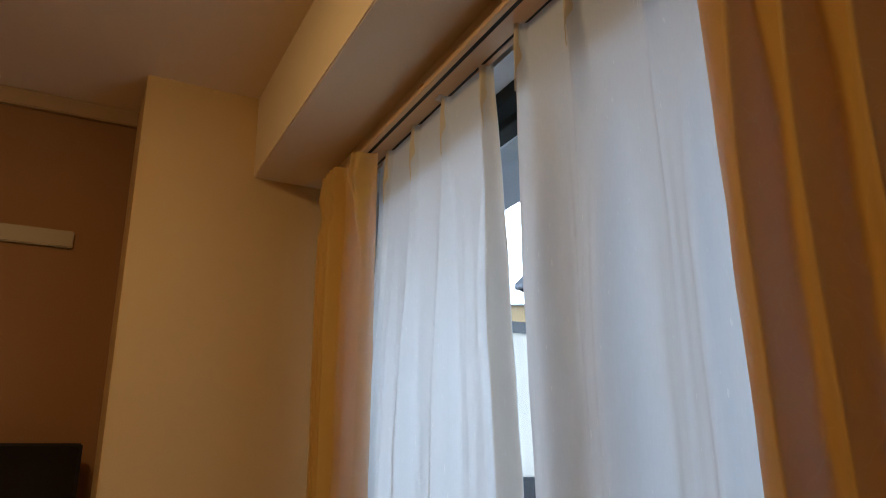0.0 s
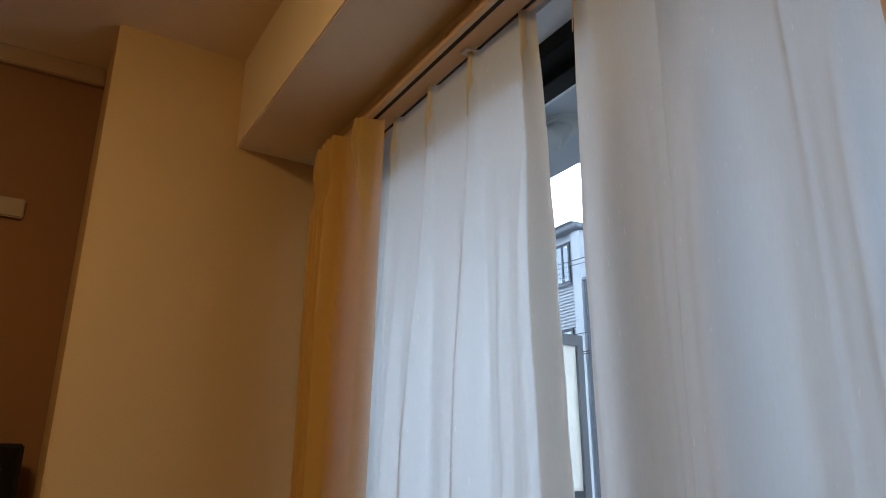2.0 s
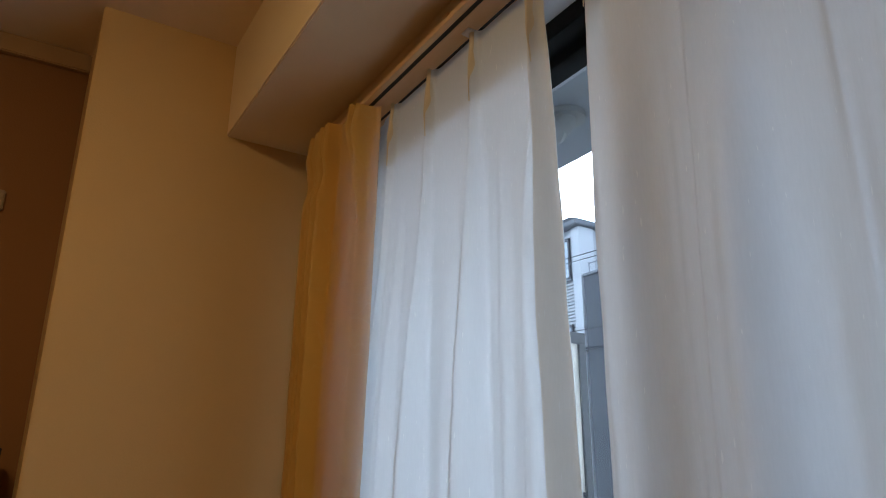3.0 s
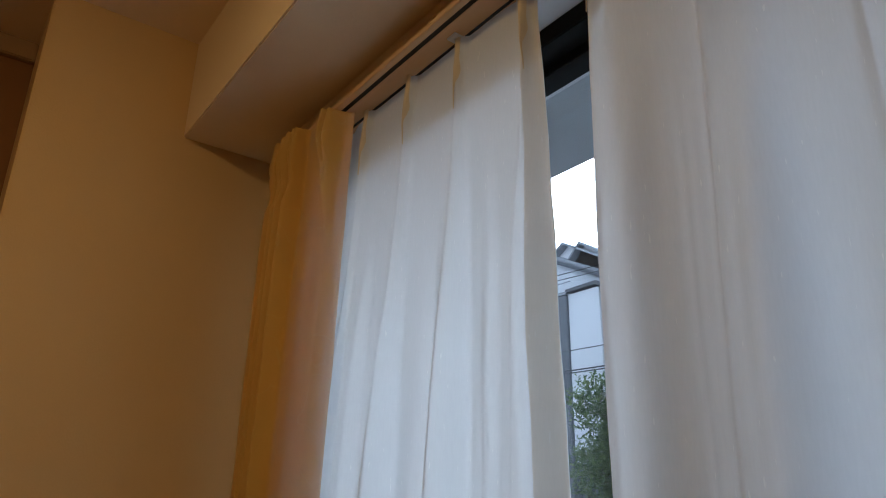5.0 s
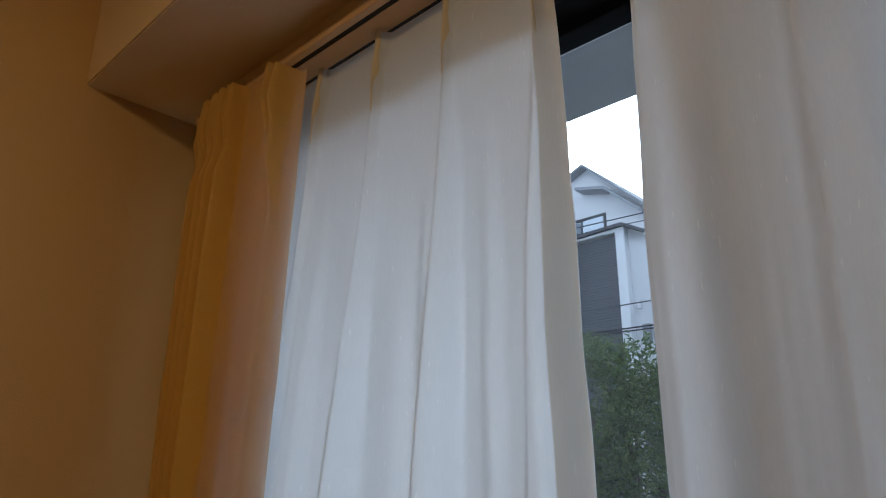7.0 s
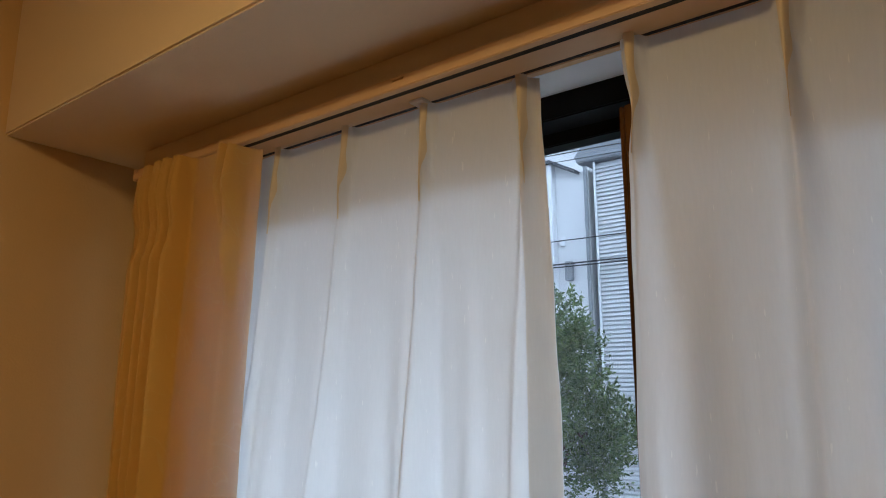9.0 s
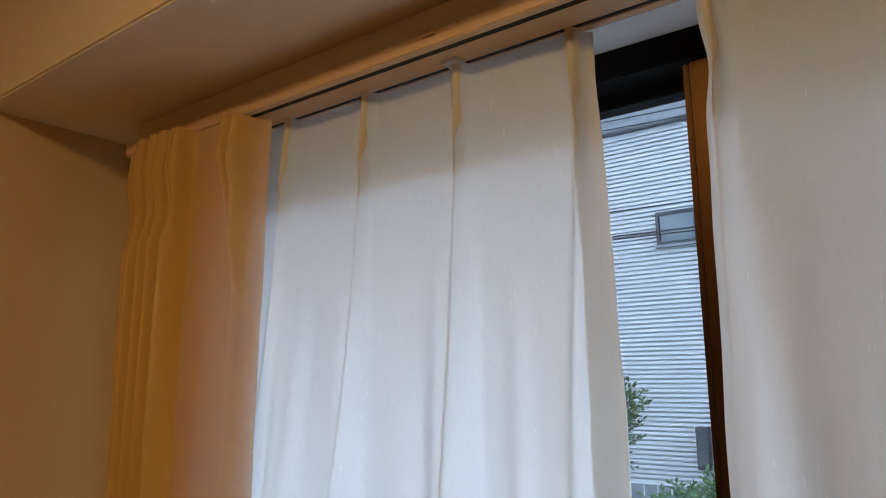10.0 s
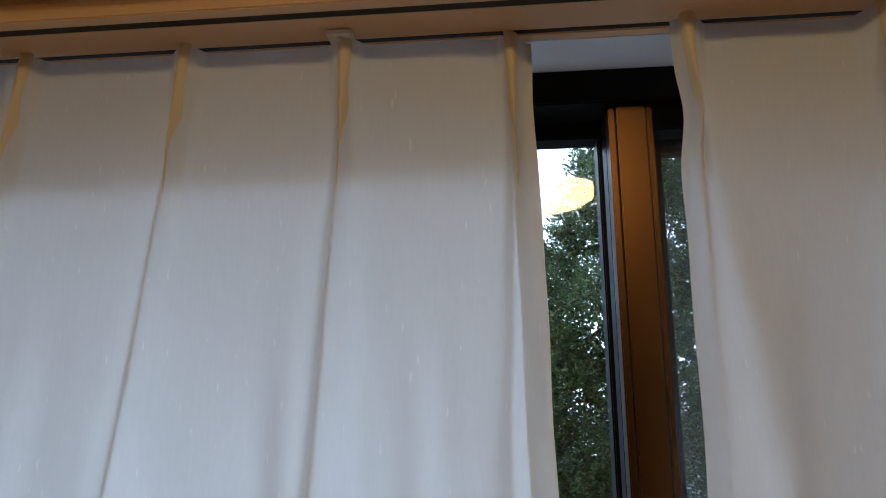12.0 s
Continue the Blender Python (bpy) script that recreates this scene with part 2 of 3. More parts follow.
# ---- curtains ----
def curtain(name, label, material, hem_material, y, z_top, z_bot, pleats, ends, look_of, hem_sides, group, seed, pleat_material=None, pleat_end=0.14, drifts=None, flap=0.0, pinch=0.0, flat={}, blocked_to=None, pressed=None, mirrored=False):
    """A pinch-pleated curtain. pleats: the x of each pleat at the top; ends: its two upright edges.
    Each pleat stands forward (-y) as a tight fin, is tied in a knot below the top and opens into a fold further down.
    look_of: depth at the top, depth of the low folds, width of the low folds, lean, wave, bulge, curl of the edges.
    flap: how far the far edge turns back to the window; pinch: how far the near edge is drawn in at the knots;
    flat: pleats that open out below, and by how much; blocked_to: how far along x an added sheet blocks daylight behind
    the cloth;
    pressed: the x past which another curtain presses the folds flat;
    mirrored: the folds slope gently on their other side."""
    depth_top, depth_low, width_low, leans, wave, bulge, curl = look_of
    side_long = 3.0 if pleat_material else 1.1 if mirrored else 0.3
    rnd = random.Random(seed)
    root = empty(name, label, "curtain", group)

    us = [ends[0]]
    while us[-1] < ends[1] - 0.0008:
        near = min(abs(us[-1] - p) for p in pleats)
        us.append(us[-1] + (0.0013 if near < 0.022 else 0.0018 if drifts else 0.0026 if near < 0.04 else 0.0045))
    us[-1] = ends[1]
    amp = {p: rnd.uniform(0.8, 1.15) for p in pleats}
    tilt = {p: leans[0] + (leans[1] - leans[0]) * i / (len(pleats) - 1) for i, p in enumerate(pleats)}
    skew = {p: rnd.uniform(-0.25, 0.45) for p in pleats}
    ph = [rnd.uniform(0, 6.28) for _ in range(3)]
    drift = dict(zip(pleats, drifts or [0.0] * len(pleats)))   # how far each fold wanders off below its knot
    rows = 100
    stiff = 1.7 if pleat_material else 3.5
    w_knot = 0.0040

    def place(u, fall):
        open_ = min(1.0, max(0.0, fall - 0.075) / 0.45)
        open_ = open_ * open_ * (3 - 2 * open_)
        # width of the pleat's fin: fanned at the top, tied at 7 cm, opening below
        if fall < 0.07:
            w = (0.0085 - 0.0045 * (fall / 0.07)) * (1.0 if pleat_material else 0.8)
        else:
            w = w_knot + (width_low - w_knot) * min(1.0, (fall - 0.07) / 0.55) ** 0.7
        dep = depth_top * (1 + 0.25 * min(1.0, fall / 0.07)) * (1 - open_) + depth_low * open_
        d, wsum, ksum = 0.0, 1e-6, 0.0
        for p in pleats:
            e = u - p + drift[p] * min(0.6, max(0.0, fall - 0.085))
            ws = w * (1 + (side_long * (1 + 0.5 * skew[p])) * open_) if (e > 0) != mirrored else w * (1 - 0.12 * open_)
            q = abs(e) / ws
            if q < 6:
                lips = 0.0
                if not pleat_material and fall < 0.16:
                    # two narrow lips side by side above the knot
                    m = min(1.0, max(0.0, (fall - 0.06) / 0.10))
                    lips = (1 - m) * dep * (math.exp(-((abs(e) - 0.0046) / 0.0030) ** 2) - math.exp(-q ** stiff))
                full = amp[p] * (1 - flat.get(p, 0.0) * min(1.0, max(0.0, fall - 0.09) / 0.16))
                d += full * lips + full * dep * math.exp(-q ** (stiff + (1.7 - stiff) * open_ - (0.4 * open_ if e > 0 else 0.0)))
            if fall < 0.06:
                # the fan of three lips at the very top
                d += 0.25 * dep * (1 - fall / 0.06) * (math.exp(-((abs(e) - 0.010) / 0.0035) ** 2) - 0.6 * math.exp(-(e / 0.003) ** 2))
            g = math.exp(-(e / 0.07) ** 2)
            wsum += g
            ksum += g * tilt[p]
        d += wave * (0.45 * math.sin(u * 38 + ph[0] + fall * 0.8) + 0.35 * math.sin(u * 83 + ph[1] - fall * 1.1) + 0.09 * math.sin(u * 171 + ph[2] + fall * 0.7 + 2.0 * math.sin(u * 21))) * open_
        d += 0.7 * wave * noise.noise((u * 6 + seed, fall * 1.1, 0.5)) * open_
        d += 0.0012 * noise.noise((u * 30, fall * 12.0, seed)) * min(1.0, fall / 0.1)
        k = ksum / wsum
        edge = min(u - ends[0], ends[1] - u)
        d += bulge * (1 - math.exp(-(edge / curl) ** 2)) * (0.8 + 0.2 * open_)
        if pressed:
            d *= 1 - 0.75 * min(1.0, max(0.0, (u - pressed) / 0.06))
        if flap:
            turn = math.exp(-((ends[1] - u) / 0.010) ** 2)
            d = d * (1 - turn) - turn * flap * (0.15 + 0.85 * min(1.0, fall / 0.6))
            d *= 1 - 0.35 * math.exp(-((ends[1] - u) / 0.06) ** 2) * min(1.0, fall / 0.6)
        x = u + k * fall + pinch * math.exp(-((fall - 0.075) / 0.035) ** 2 - (u - ends[0]) / 0.02) + 0.004 * noise.noise((u * 3, fall * 2.2, seed + 3.0)) * open_
        x += 0.0035 * noise.noise((0.3, fall * 9.0, seed + 7.0)) * math.exp(-edge / 0.02) * min(1.0, fall / 0.05)
        near = min(abs(u - p) for p in pleats)
        sag = 0.0018 * (1 - math.exp(-(near / 0.02) ** 2)) * math.exp(-fall / 0.05) + 0.0015 * noise.noise((u * 14, 0.0, seed)) * math.exp(-fall / 0.05)
        return Vector((x, y - d, z_top - fall - sag))

    falls = [(j / rows) ** 1.7 * (z_top - z_bot) for j in range(rows + 1)]

    def sheet(cols, off):
        bm = bmesh.new()
        grid = []
        for f in falls:
            row = []
            for u in cols:
                v = place(u, f)
                v.y -= off
                row.append(bm.verts.new(v))
            grid.append(row)
        for j in range(rows):
            for i in range(len(cols) - 1):
                bm.faces.new((grid[j][i], grid[j][i + 1], grid[j + 1][i + 1], grid[j + 1][i]))
        return bm

    part("cloth", sheet(us, 0.0), material, root, smooth=True)
    for side in hem_sides:
        cols = [u for u in us if (u - ends[0] < 0.021 if side < 0 else ends[1] - u < 0.021)]
        part("hem", sheet(cols, 0.0012), hem_material, root, "doubled side hem", smooth=True)
    # added light-blocking sheet: only the cloth past its end glows with daylight
    if blocked_to:
        bm = bmesh.new()
        prev = None
        for j in range(13):
            fall = 0.03 + (z_top - z_bot - 0.05) * j / 12
            row = [bm.verts.new((ends[0] + (blocked_to - ends[0]) * i / 30 + leans[1] * fall * i / 30, y + 0.012 + 0.003 * math.sin(i * 1.3), z_top - fall)) for i in range(31)]
            if prev:
                for i in range(30):
                    bm.faces.new((prev[i], prev[i + 1], row[i + 1], row[i]))
            prev = row
        part("blocker_sheet", bm, M_BLOCKER, root, "unseen ochre sheet added behind the cloth to block daylight", smooth=True)
    # pleat strips, yellowed to stand for lamplight on the folds
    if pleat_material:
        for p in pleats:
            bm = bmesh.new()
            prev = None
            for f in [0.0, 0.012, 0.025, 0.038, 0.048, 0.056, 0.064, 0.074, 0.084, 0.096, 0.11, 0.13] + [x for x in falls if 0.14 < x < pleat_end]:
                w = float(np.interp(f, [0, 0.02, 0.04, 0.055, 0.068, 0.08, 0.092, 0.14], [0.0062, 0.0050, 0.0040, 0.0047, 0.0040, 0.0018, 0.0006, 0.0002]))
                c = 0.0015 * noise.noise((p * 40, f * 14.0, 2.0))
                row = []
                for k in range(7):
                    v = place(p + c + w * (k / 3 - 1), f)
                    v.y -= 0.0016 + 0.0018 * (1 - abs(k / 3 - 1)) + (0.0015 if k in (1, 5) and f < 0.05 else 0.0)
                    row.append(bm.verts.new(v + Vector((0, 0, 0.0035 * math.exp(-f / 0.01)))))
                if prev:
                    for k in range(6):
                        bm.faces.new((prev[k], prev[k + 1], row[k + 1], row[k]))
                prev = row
            part("pleat", bm, pleat_material, root, "stitched pinch pleat of folded white cloth, lamp warmth in its colour", smooth=True)
    for p in pleats:
        bm = bmesh.new()
        tube(bm, (p, y + 0.003, z_top - 0.012), (p, y + 0.003, z_top + 0.012), 0.0016, 8)
        tube(bm, (p - 0.004, y + 0.003, z_top + 0.006), (p + 0.004, y + 0.003, z_top + 0.006), 0.0035, 8)
        part("runner", bm, M_HOOK, root, "white nylon runner hook")
    return root


SHEER_Y, OCHRE_Y = 0.030, -0.014
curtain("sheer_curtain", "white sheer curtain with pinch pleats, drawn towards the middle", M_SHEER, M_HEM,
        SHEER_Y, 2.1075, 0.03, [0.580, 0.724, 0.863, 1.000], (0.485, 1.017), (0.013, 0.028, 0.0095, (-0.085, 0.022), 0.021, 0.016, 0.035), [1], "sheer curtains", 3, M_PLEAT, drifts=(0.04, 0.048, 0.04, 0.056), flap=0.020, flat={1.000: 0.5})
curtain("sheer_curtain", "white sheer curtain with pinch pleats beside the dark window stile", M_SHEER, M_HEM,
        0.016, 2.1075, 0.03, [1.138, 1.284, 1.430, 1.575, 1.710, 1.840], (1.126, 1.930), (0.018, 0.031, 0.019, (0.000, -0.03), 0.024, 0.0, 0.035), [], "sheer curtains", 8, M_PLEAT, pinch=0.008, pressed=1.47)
curtain("ochre_curtain", "ochre yellow curtain bunched against the wall pier", M_OCHRE, M_OCHRE,
        OCHRE_Y, 2.106, 0.03, [0.287, 0.357, 0.388, 0.414, 0.441, 0.546], (0.276, 0.573), (0.030, 0.034, 0.0056, (0.0, -0.045), 0.004, 0.040, 0.030), [], "ochre curtains", 5, flat={0.546: 0.95}, blocked_to=0.532)
curtain("ochre_curtain", "ochre yellow curtain gathered at the end of the rail", M_OCHRE, M_OCHRE,
        OCHRE_Y + 0.004, 2.106, 0.03, [1.575, 1.640, 1.708, 1.772, 1.838], (1.519, 1.905), (0.016, 0.052, 0.014, (0.004, 0.0), 0.005, 0.004, 0.050), [], "ochre curtains", 11, blocked_to=1.90, mirrored=True)


# ---- curtain rail: one cream extrusion with two slots ----
RX0, RX1 = 0.258, 1.985
rail = empty("curtain_rail", "cream double curtain rail fixed under the beam", "curtain rail")
part("front_track", boxes((RX0, RX1, -0.043, -0.0305, 2.109, 2.120), bevel=0.0012), M_RAIL, rail)
part("middle_web", boxes((RX0, RX1, -0.0225, 0.0155, 2.110, 2.1285), bevel=0.0012), M_RAIL, rail)
part("rear_track", boxes((RX0, RX1, 0.0205, 0.032, 2.109, 2.1285), bevel=0.0012), M_RAIL, rail)
part("slot", boxes((RX0, RX1, -0.0304, -0.0226, 2.1096, 2.128)), M_SLOT, rail, "dark slot of the rail")
part("slot", boxes((RX0, RX1, 0.0156, 0.0204, 2.1100, 2.128)), M_SLOT, rail, "dark slot of the rail")
part("front_lip", boxes((RX0, RX1, -0.0385, -0.0306, 2.1202, 2.1285), bevel=0.001), M_RAIL, rail)
part("mounting_strip", boxes((RX0, RX1, -0.026, 0.030, 2.1290, BEAM_Z - 0.0005), bevel=0.001), M_CEIL, rail)
for x in (0.36, 0.86, 1.36, 1.86):
    bm = boxes((x - 0.011, x + 0.011, -0.005, 0.0155, 2.106, 2.110), bevel=0.0012)
    tube(bm, (x, 0.004, 2.1045), (x, 0.004, 2.1062), 0.003, 10)
    part("bracket", bm, M_HOOK, rail, "small screwed rail bracket")
    part("clip", boxes((x - 0.010, x + 0.010, -0.0445, -0.0225, 2.1222, 2.1250), bevel=0.0015), M_RAIL, rail)
for x in (RX0 - 0.003, RX1 - 0.003):
    part("end_cap", boxes((x, x + 0.006, -0.043, 0.034, 2.107, 2.1285), bevel=0.001), M_RAIL, rail)

# ---- window ----
win = empty("window_1", "black aluminium sliding window with a brown inner stile", "window", kind="structure")
part("head_frame", boxes((WIN_X0, WIN_X1, 0.107, 0.215, 2.085, WIN_Z1), bevel=0.002), M_FRAME, win)
part("jamb", boxes((WIN_X0, WIN_X0 + 0.04, 0.107, 0.215, 0.05, 2.085), bevel=0.002), M_FRAME, win)
part("jamb", boxes((WIN_X1 - 0.04, WIN_X1, 0.107, 0.215, 0.05, 2.085), bevel=0.002), M_FRAME, win)
part("sill_frame", boxes((WIN_X0, WIN_X1, 0.107, 0.215, 0.0, 0.05), bevel=0.002), M_FRAME, win)


def sash(name, x0, x1, y0, y1, top, stile_side):
    s = empty(name, "", "")
    s.parent = win
    part("top_rail", boxes((x0, x1, y0, y1, top, 2.09), bevel=0.0015), M_FRAME, s)
    part("bottom_rail", boxes((x0, x1, y0, y1, 0.045, 0.12), bevel=0.0015), M_FRAME, s)
    part("side_stile", boxes((x0, x0 + 0.04, y0, y1, 0.12, top), bevel=0.0015), M_FRAME, s)
    part("side_stile", boxes((x1 - 0.04, x1, y0, y1, 0.12, top), bevel=0.0015), M_FRAME, s)
    g = part("pane", boxes((x0 + 0.03, x1 - 0.03, (y0 + y1) / 2 - 0.002, (y0 + y1) / 2 + 0.002, 0.11, top + 0.01)), M_GLASS, s)
    g.visible_shadow = False
    return s


sash("outer_sash", WIN_X0 + 0.03, 1.122, 0.150, 0.178, 2.067, 1)
sash("inner_sash", 1.086, WIN_X1 - 0.03, 0.118, 0.146, 2.060, -1)
part("meeting_stile", boxes((1.086, 1.0915, 0.094, 0.1175, 0.06, 2.073), (1.0930, 1.1185, 0.092, 0.1175, 0.06, 2.073), (1.1200, 1.125, 0.094, 0.1175, 0.06, 2.073), bevel=0.0012), M_STILE, win, "brown bronze-toned meeting stile")
part("stile_groove", boxes((1.0910, 1.0935, 0.0975, 0.117, 0.06, 2.072), (1.118, 1.1205, 0.0975, 0.117, 0.06, 2.072)), M_SLOT, win, "dark groove of the stile")

net = glass("insect_net", (0.93, 0.94, 0.95))
NET = bpy.data.materials["insect_net"].node_tree
nd = NET.nodes.new("ShaderNodeBsdfDiffuse")
nd.inputs["Color"].default_value = (0.30, 0.31, 0.32, 1)
nm = NET.nodes.new("ShaderNodeMixShader")
nm.inputs[0].default_value = 0.13
NET.links.new(NET.nodes["Transparent BSDF"].outputs[0], nm.inputs[1])
NET.links.new(nd.outputs[0], nm.inputs[2])
NET.links.new(nm.outputs[0], NET.nodes["Material Output"].inputs["Surface"])
screen = empty("insect_screen", "", "")
screen.parent = win
part("screen_frame", boxes((1.128, 1.150, 0.186, 0.204, 0.06, 2.085), (WIN_X1 - 0.05, WIN_X1 - 0.025, 0.186, 0.204, 0.06, 2.085), (1.150, WIN_X1 - 0.05, 0.186, 0.204, 2.062, 2.085), bevel=0.0015), M_FRAME, screen)
part("net", boxes((1.150, WIN_X1 - 0.05, 0.1945, 0.1955, 0.06, 2.062)), net, screen, "grey insect net")

# ---- left wall ----
structure("cornice", boxes((LEFT_X, LEFT_X + 0.02, BACK_Y, PIER_Y, CEIL_Z - 0.05, CEIL_Z), bevel=0.003), M_TRIM, "cream cornice strip along the side wall", "trim")
tv = empty("television", "black flat television beside the pier", "television")
part("casing", boxes((LEFT_X + 0.05, LEFT_X + 0.09, -1.40, -0.545, 0.93, 1.455), bevel=0.004), M_BLACK, tv)
part("screen", boxes((LEFT_X + 0.088, LEFT_X + 0.0925, -1.39, -0.555, 0.945, 1.447)), M_SCREEN, tv)
part("stand", boxes((LEFT_X + 0.05, LEFT_X + 0.08, -1.05, -0.90, 0.0, 0.95), bevel=0.004), M_BLACK, tv)
wb = empty("wall_box", "white plastic trunking box on the side wall", "wall box")
part("cover", boxes((LEFT_X, LEFT_X + 0.012, -1.05, -0.632, 1.970, 2.018), bevel=0.003), M_WHITEBOX, wb)

# ---- ceiling lamp ----
LX, LY = 1.09, -0.98
lamp = empty("ceiling_lamp", "round white ceiling lamp glowing warm", "ceiling lamp")
bm = bmesh.new()
tube(bm, (LX, LY, CEIL_Z - 0.035), (LX, LY, CEIL_Z), 0.142, 48)
part("rim", bm, M_WHITEBOX, lamp)
bm = bmesh.new()
prev = None
for k in range(9):
    a = k / 8 * math.pi / 2
    r, z = 0.135 * math.cos(a), CEIL_Z - 0.035 - 0.05 * math.sin(a)
    ring = [bm.verts.new((LX + r * math.cos(t * math.pi / 24), LY + r * math.sin(t * math.pi / 24), z)) for t in range(48)] if k < 8 else [bm.verts.new((LX, LY, z))]
    if prev:
        for t in range(48):
            if k < 8:
                bm.faces.new((prev[t], prev[(t + 1) % 48], ring[(t + 1) % 48], ring[t]))
            else:
                bm.faces.new((prev[t], prev[(t + 1) % 48], ring[0]))
    prev = ring
bmesh.ops.recalc_face_normals(bm, faces=bm.faces)
part("diffuser", bm, M_LAMP, lamp, "glowing shallow bowl diffuser", smooth=True)

# ---- outdoors ----
M_GROUND = mat("asphalt", (0.06, 0.06, 0.06), 0.9, var=0.2, scale=3, fine=80)
M_CONC = mat("grey_sprayed_render", (0.50, 0.51, 0.52), 0.95, var=0.10, scale=5, fine=70, bump=1.0)
M_PALE = mat("pale_corrugated_siding", (0.64, 0.65, 0.66), 0.55, var=0.05, scale=0.8, fine=20, bump=0.05)
M_PALE2 = mat("pale_smooth_render", (0.70, 0.70, 0.71), 0.8, var=0.05, scale=0.9, fine=30, bump=0.2)
M_DARK = mat("slate_grey_siding", (0.105, 0.110, 0.122), 0.6, var=0.10, scale=1.2, fine=25, bump=0.05)
M_WHITE = mat("white_painted_metal", (0.80, 0.81, 0.82), 0.5, var=0.03)
M_ROOF = mat("dark_roofing", (0.10, 0.10, 0.11), 0.7, var=0.15, fine=30)
M_EAVE = mat("grey_eave_board", (0.28, 0.29, 0.31), 0.7, var=0.1)
M_WINFR = mat("dark_window_frame", (0.05, 0.05, 0.055), 0.4, var=0.1)
M_FROST = mat("frosted_pane", (0.55, 0.62, 0.63), 0.25, var=0.06, scale=2, bump=0.0)
M_DIMPANE = mat("dim_pane", (0.20, 0.23, 0.26), 0.12, var=0.15, scale=2, bump=0.0)
M_SKYPANE = mat("reflecting_pane", (0.50, 0.55, 0.60), 0.05, 0.6, var=0.05, bump=0.0)
M_GREYFR = mat("grey_aluminium", (0.20, 0.20, 0.20), 0.45, 0.3, var=0.06)
M_WIRE = mat("black_cable", (0.02, 0.02, 0.022), 0.6)
M_BARK = mat("grey_brown_bark", (0.12, 0.09, 0.07), 0.9, var=0.3, scale=20, fine=90, bump=0.6)
M_YELLOW = mat("ochre_house_render", (0.68, 0.48, 0.22), 0.85, var=0.08, scale=0.6)
M_BEIGE = mat("beige_house_render", (0.62, 0.52, 0.42), 0.85, var=0.08, scale=0.6)
M_TILE = mat("grey_roof_tile", (0.22, 0.23, 0.25), 0.6, var=0.15)
M_DUCT = mat("cream_duct", (0.55, 0.54, 0.50), 0.5, var=0.08, scale=15)
M_ACRYL = cloth("white_acrylic_panel", (0.95, 0.91, 0.82), 0.80, weave=60, bump=0.0, sheen=0.0)
M_BLUECAR = mat("dark_blue_paint", (0.010, 0.016, 0.045), 0.2, 0.3, var=0.05, bump=0.0)
M_CARGLASS = mat("car_glass", (0.015, 0.018, 0.02), 0.05, var=0.05, bump=0.0)
M_TYRE = mat("tyre_rubber", (0.02, 0.02, 0.02), 0.8)
M_RIM = mat("wheel_alloy", (0.45, 0.45, 0.46), 0.35, 0.8)
M_RED = mat("red_tail_lens", (0.35, 0.02, 0.02), 0.2)


def leafy(name, dark, light):
    m = mat(name, dark, 0.34, var=0.1, bump=0.0, spec=0.5)
    n, l = m.node_tree.nodes, m.node_tree.links
    geo = n.new("ShaderNodeNewGeometry")
    mix = n.new("ShaderNodeMix")
    mix.data_type = "RGBA"
    l.new(geo.outputs["Random Per Island"], mix.inputs["Factor"])
    mix.inputs["A"].default_value, mix.inputs["B"].default_value = (*dark, 1), (*light, 1)
    b, out = n["Principled BSDF"], n["Material Output"]
    l.new(mix.outputs["Result"], b.inputs["Base Color"])
    tr = n.new("ShaderNodeBsdfTranslucent")
    l.new(mix.outputs["Result"], tr.inputs["Color"])
    ms = n.new("ShaderNodeMixShader")
    ms.inputs[0].default_value = 0.25
    l.new(b.outputs[0], ms.inputs[1])
    l.new(tr.outputs[0], ms.inputs[2])
    l.new(ms.outputs[0], out.inputs["Surface"])
    return m


M_LEAF = leafy("evergreen_leaves", (0.030, 0.052, 0.014), (0.18, 0.24, 0.07))
M_LIGHTLEAF = leafy("pale_evergreen_leaves", (0.046, 0.078, 0.022), (0.20, 0.265, 0.085))
M_FERN = leafy("bright_fern_leaves", (0.08, 0.16, 0.04), (0.16, 0.28, 0.08))

structure("ground", boxes((-400, 400, WALL_Y1 + 0.1, 500, -0.30, -0.15)), M_GROUND, "grey asphalt ground outside", "ground")
structure("balcony_slab", boxes((-4, 4.5, WALL_Y1 + 0.1, 1.53, 2.80, 3.0), bevel=0.01), M_CONC, "rough grey concrete slab over the terrace", "slab")
structure("wall_outside", boxes((-12, WIN_X0 - 0.12, WALL_Y1, WALL_Y1 + 0.1, -0.2, 9.0), (WIN_X1, 12, WALL_Y1, WALL_Y1 + 0.1, -0.2, 9.0), (WIN_X0 - 0.12, WIN_X1, WALL_Y1, WALL_Y1 + 0.1, WIN_Z1 + 0.16, 9.0)), M_CONC, "grey rendered outside wall round the window", "wall")


def corrugated(x0, x1, y, z0, z1, period, deep):
    """Horizontally ribbed siding that faces the room."""
    bm = bmesh.new()
    n = max(1, int((z1 - z0) / period))
    prev = None
    for i in range(n):
        for f, d in ((0.0, 0.0), (0.62, deep * 0.25), (0.66, deep * 1.3), (0.995, deep * 1.3)):
            z = z0 + (i + f) * period
            cur = (bm.verts.new((x0, y + d, z)), bm.verts.new((x1, y + d, z)))
            if prev:
                bm.faces.new((prev[0], prev[1], cur[1], cur[0]))
            prev = cur
    return bm


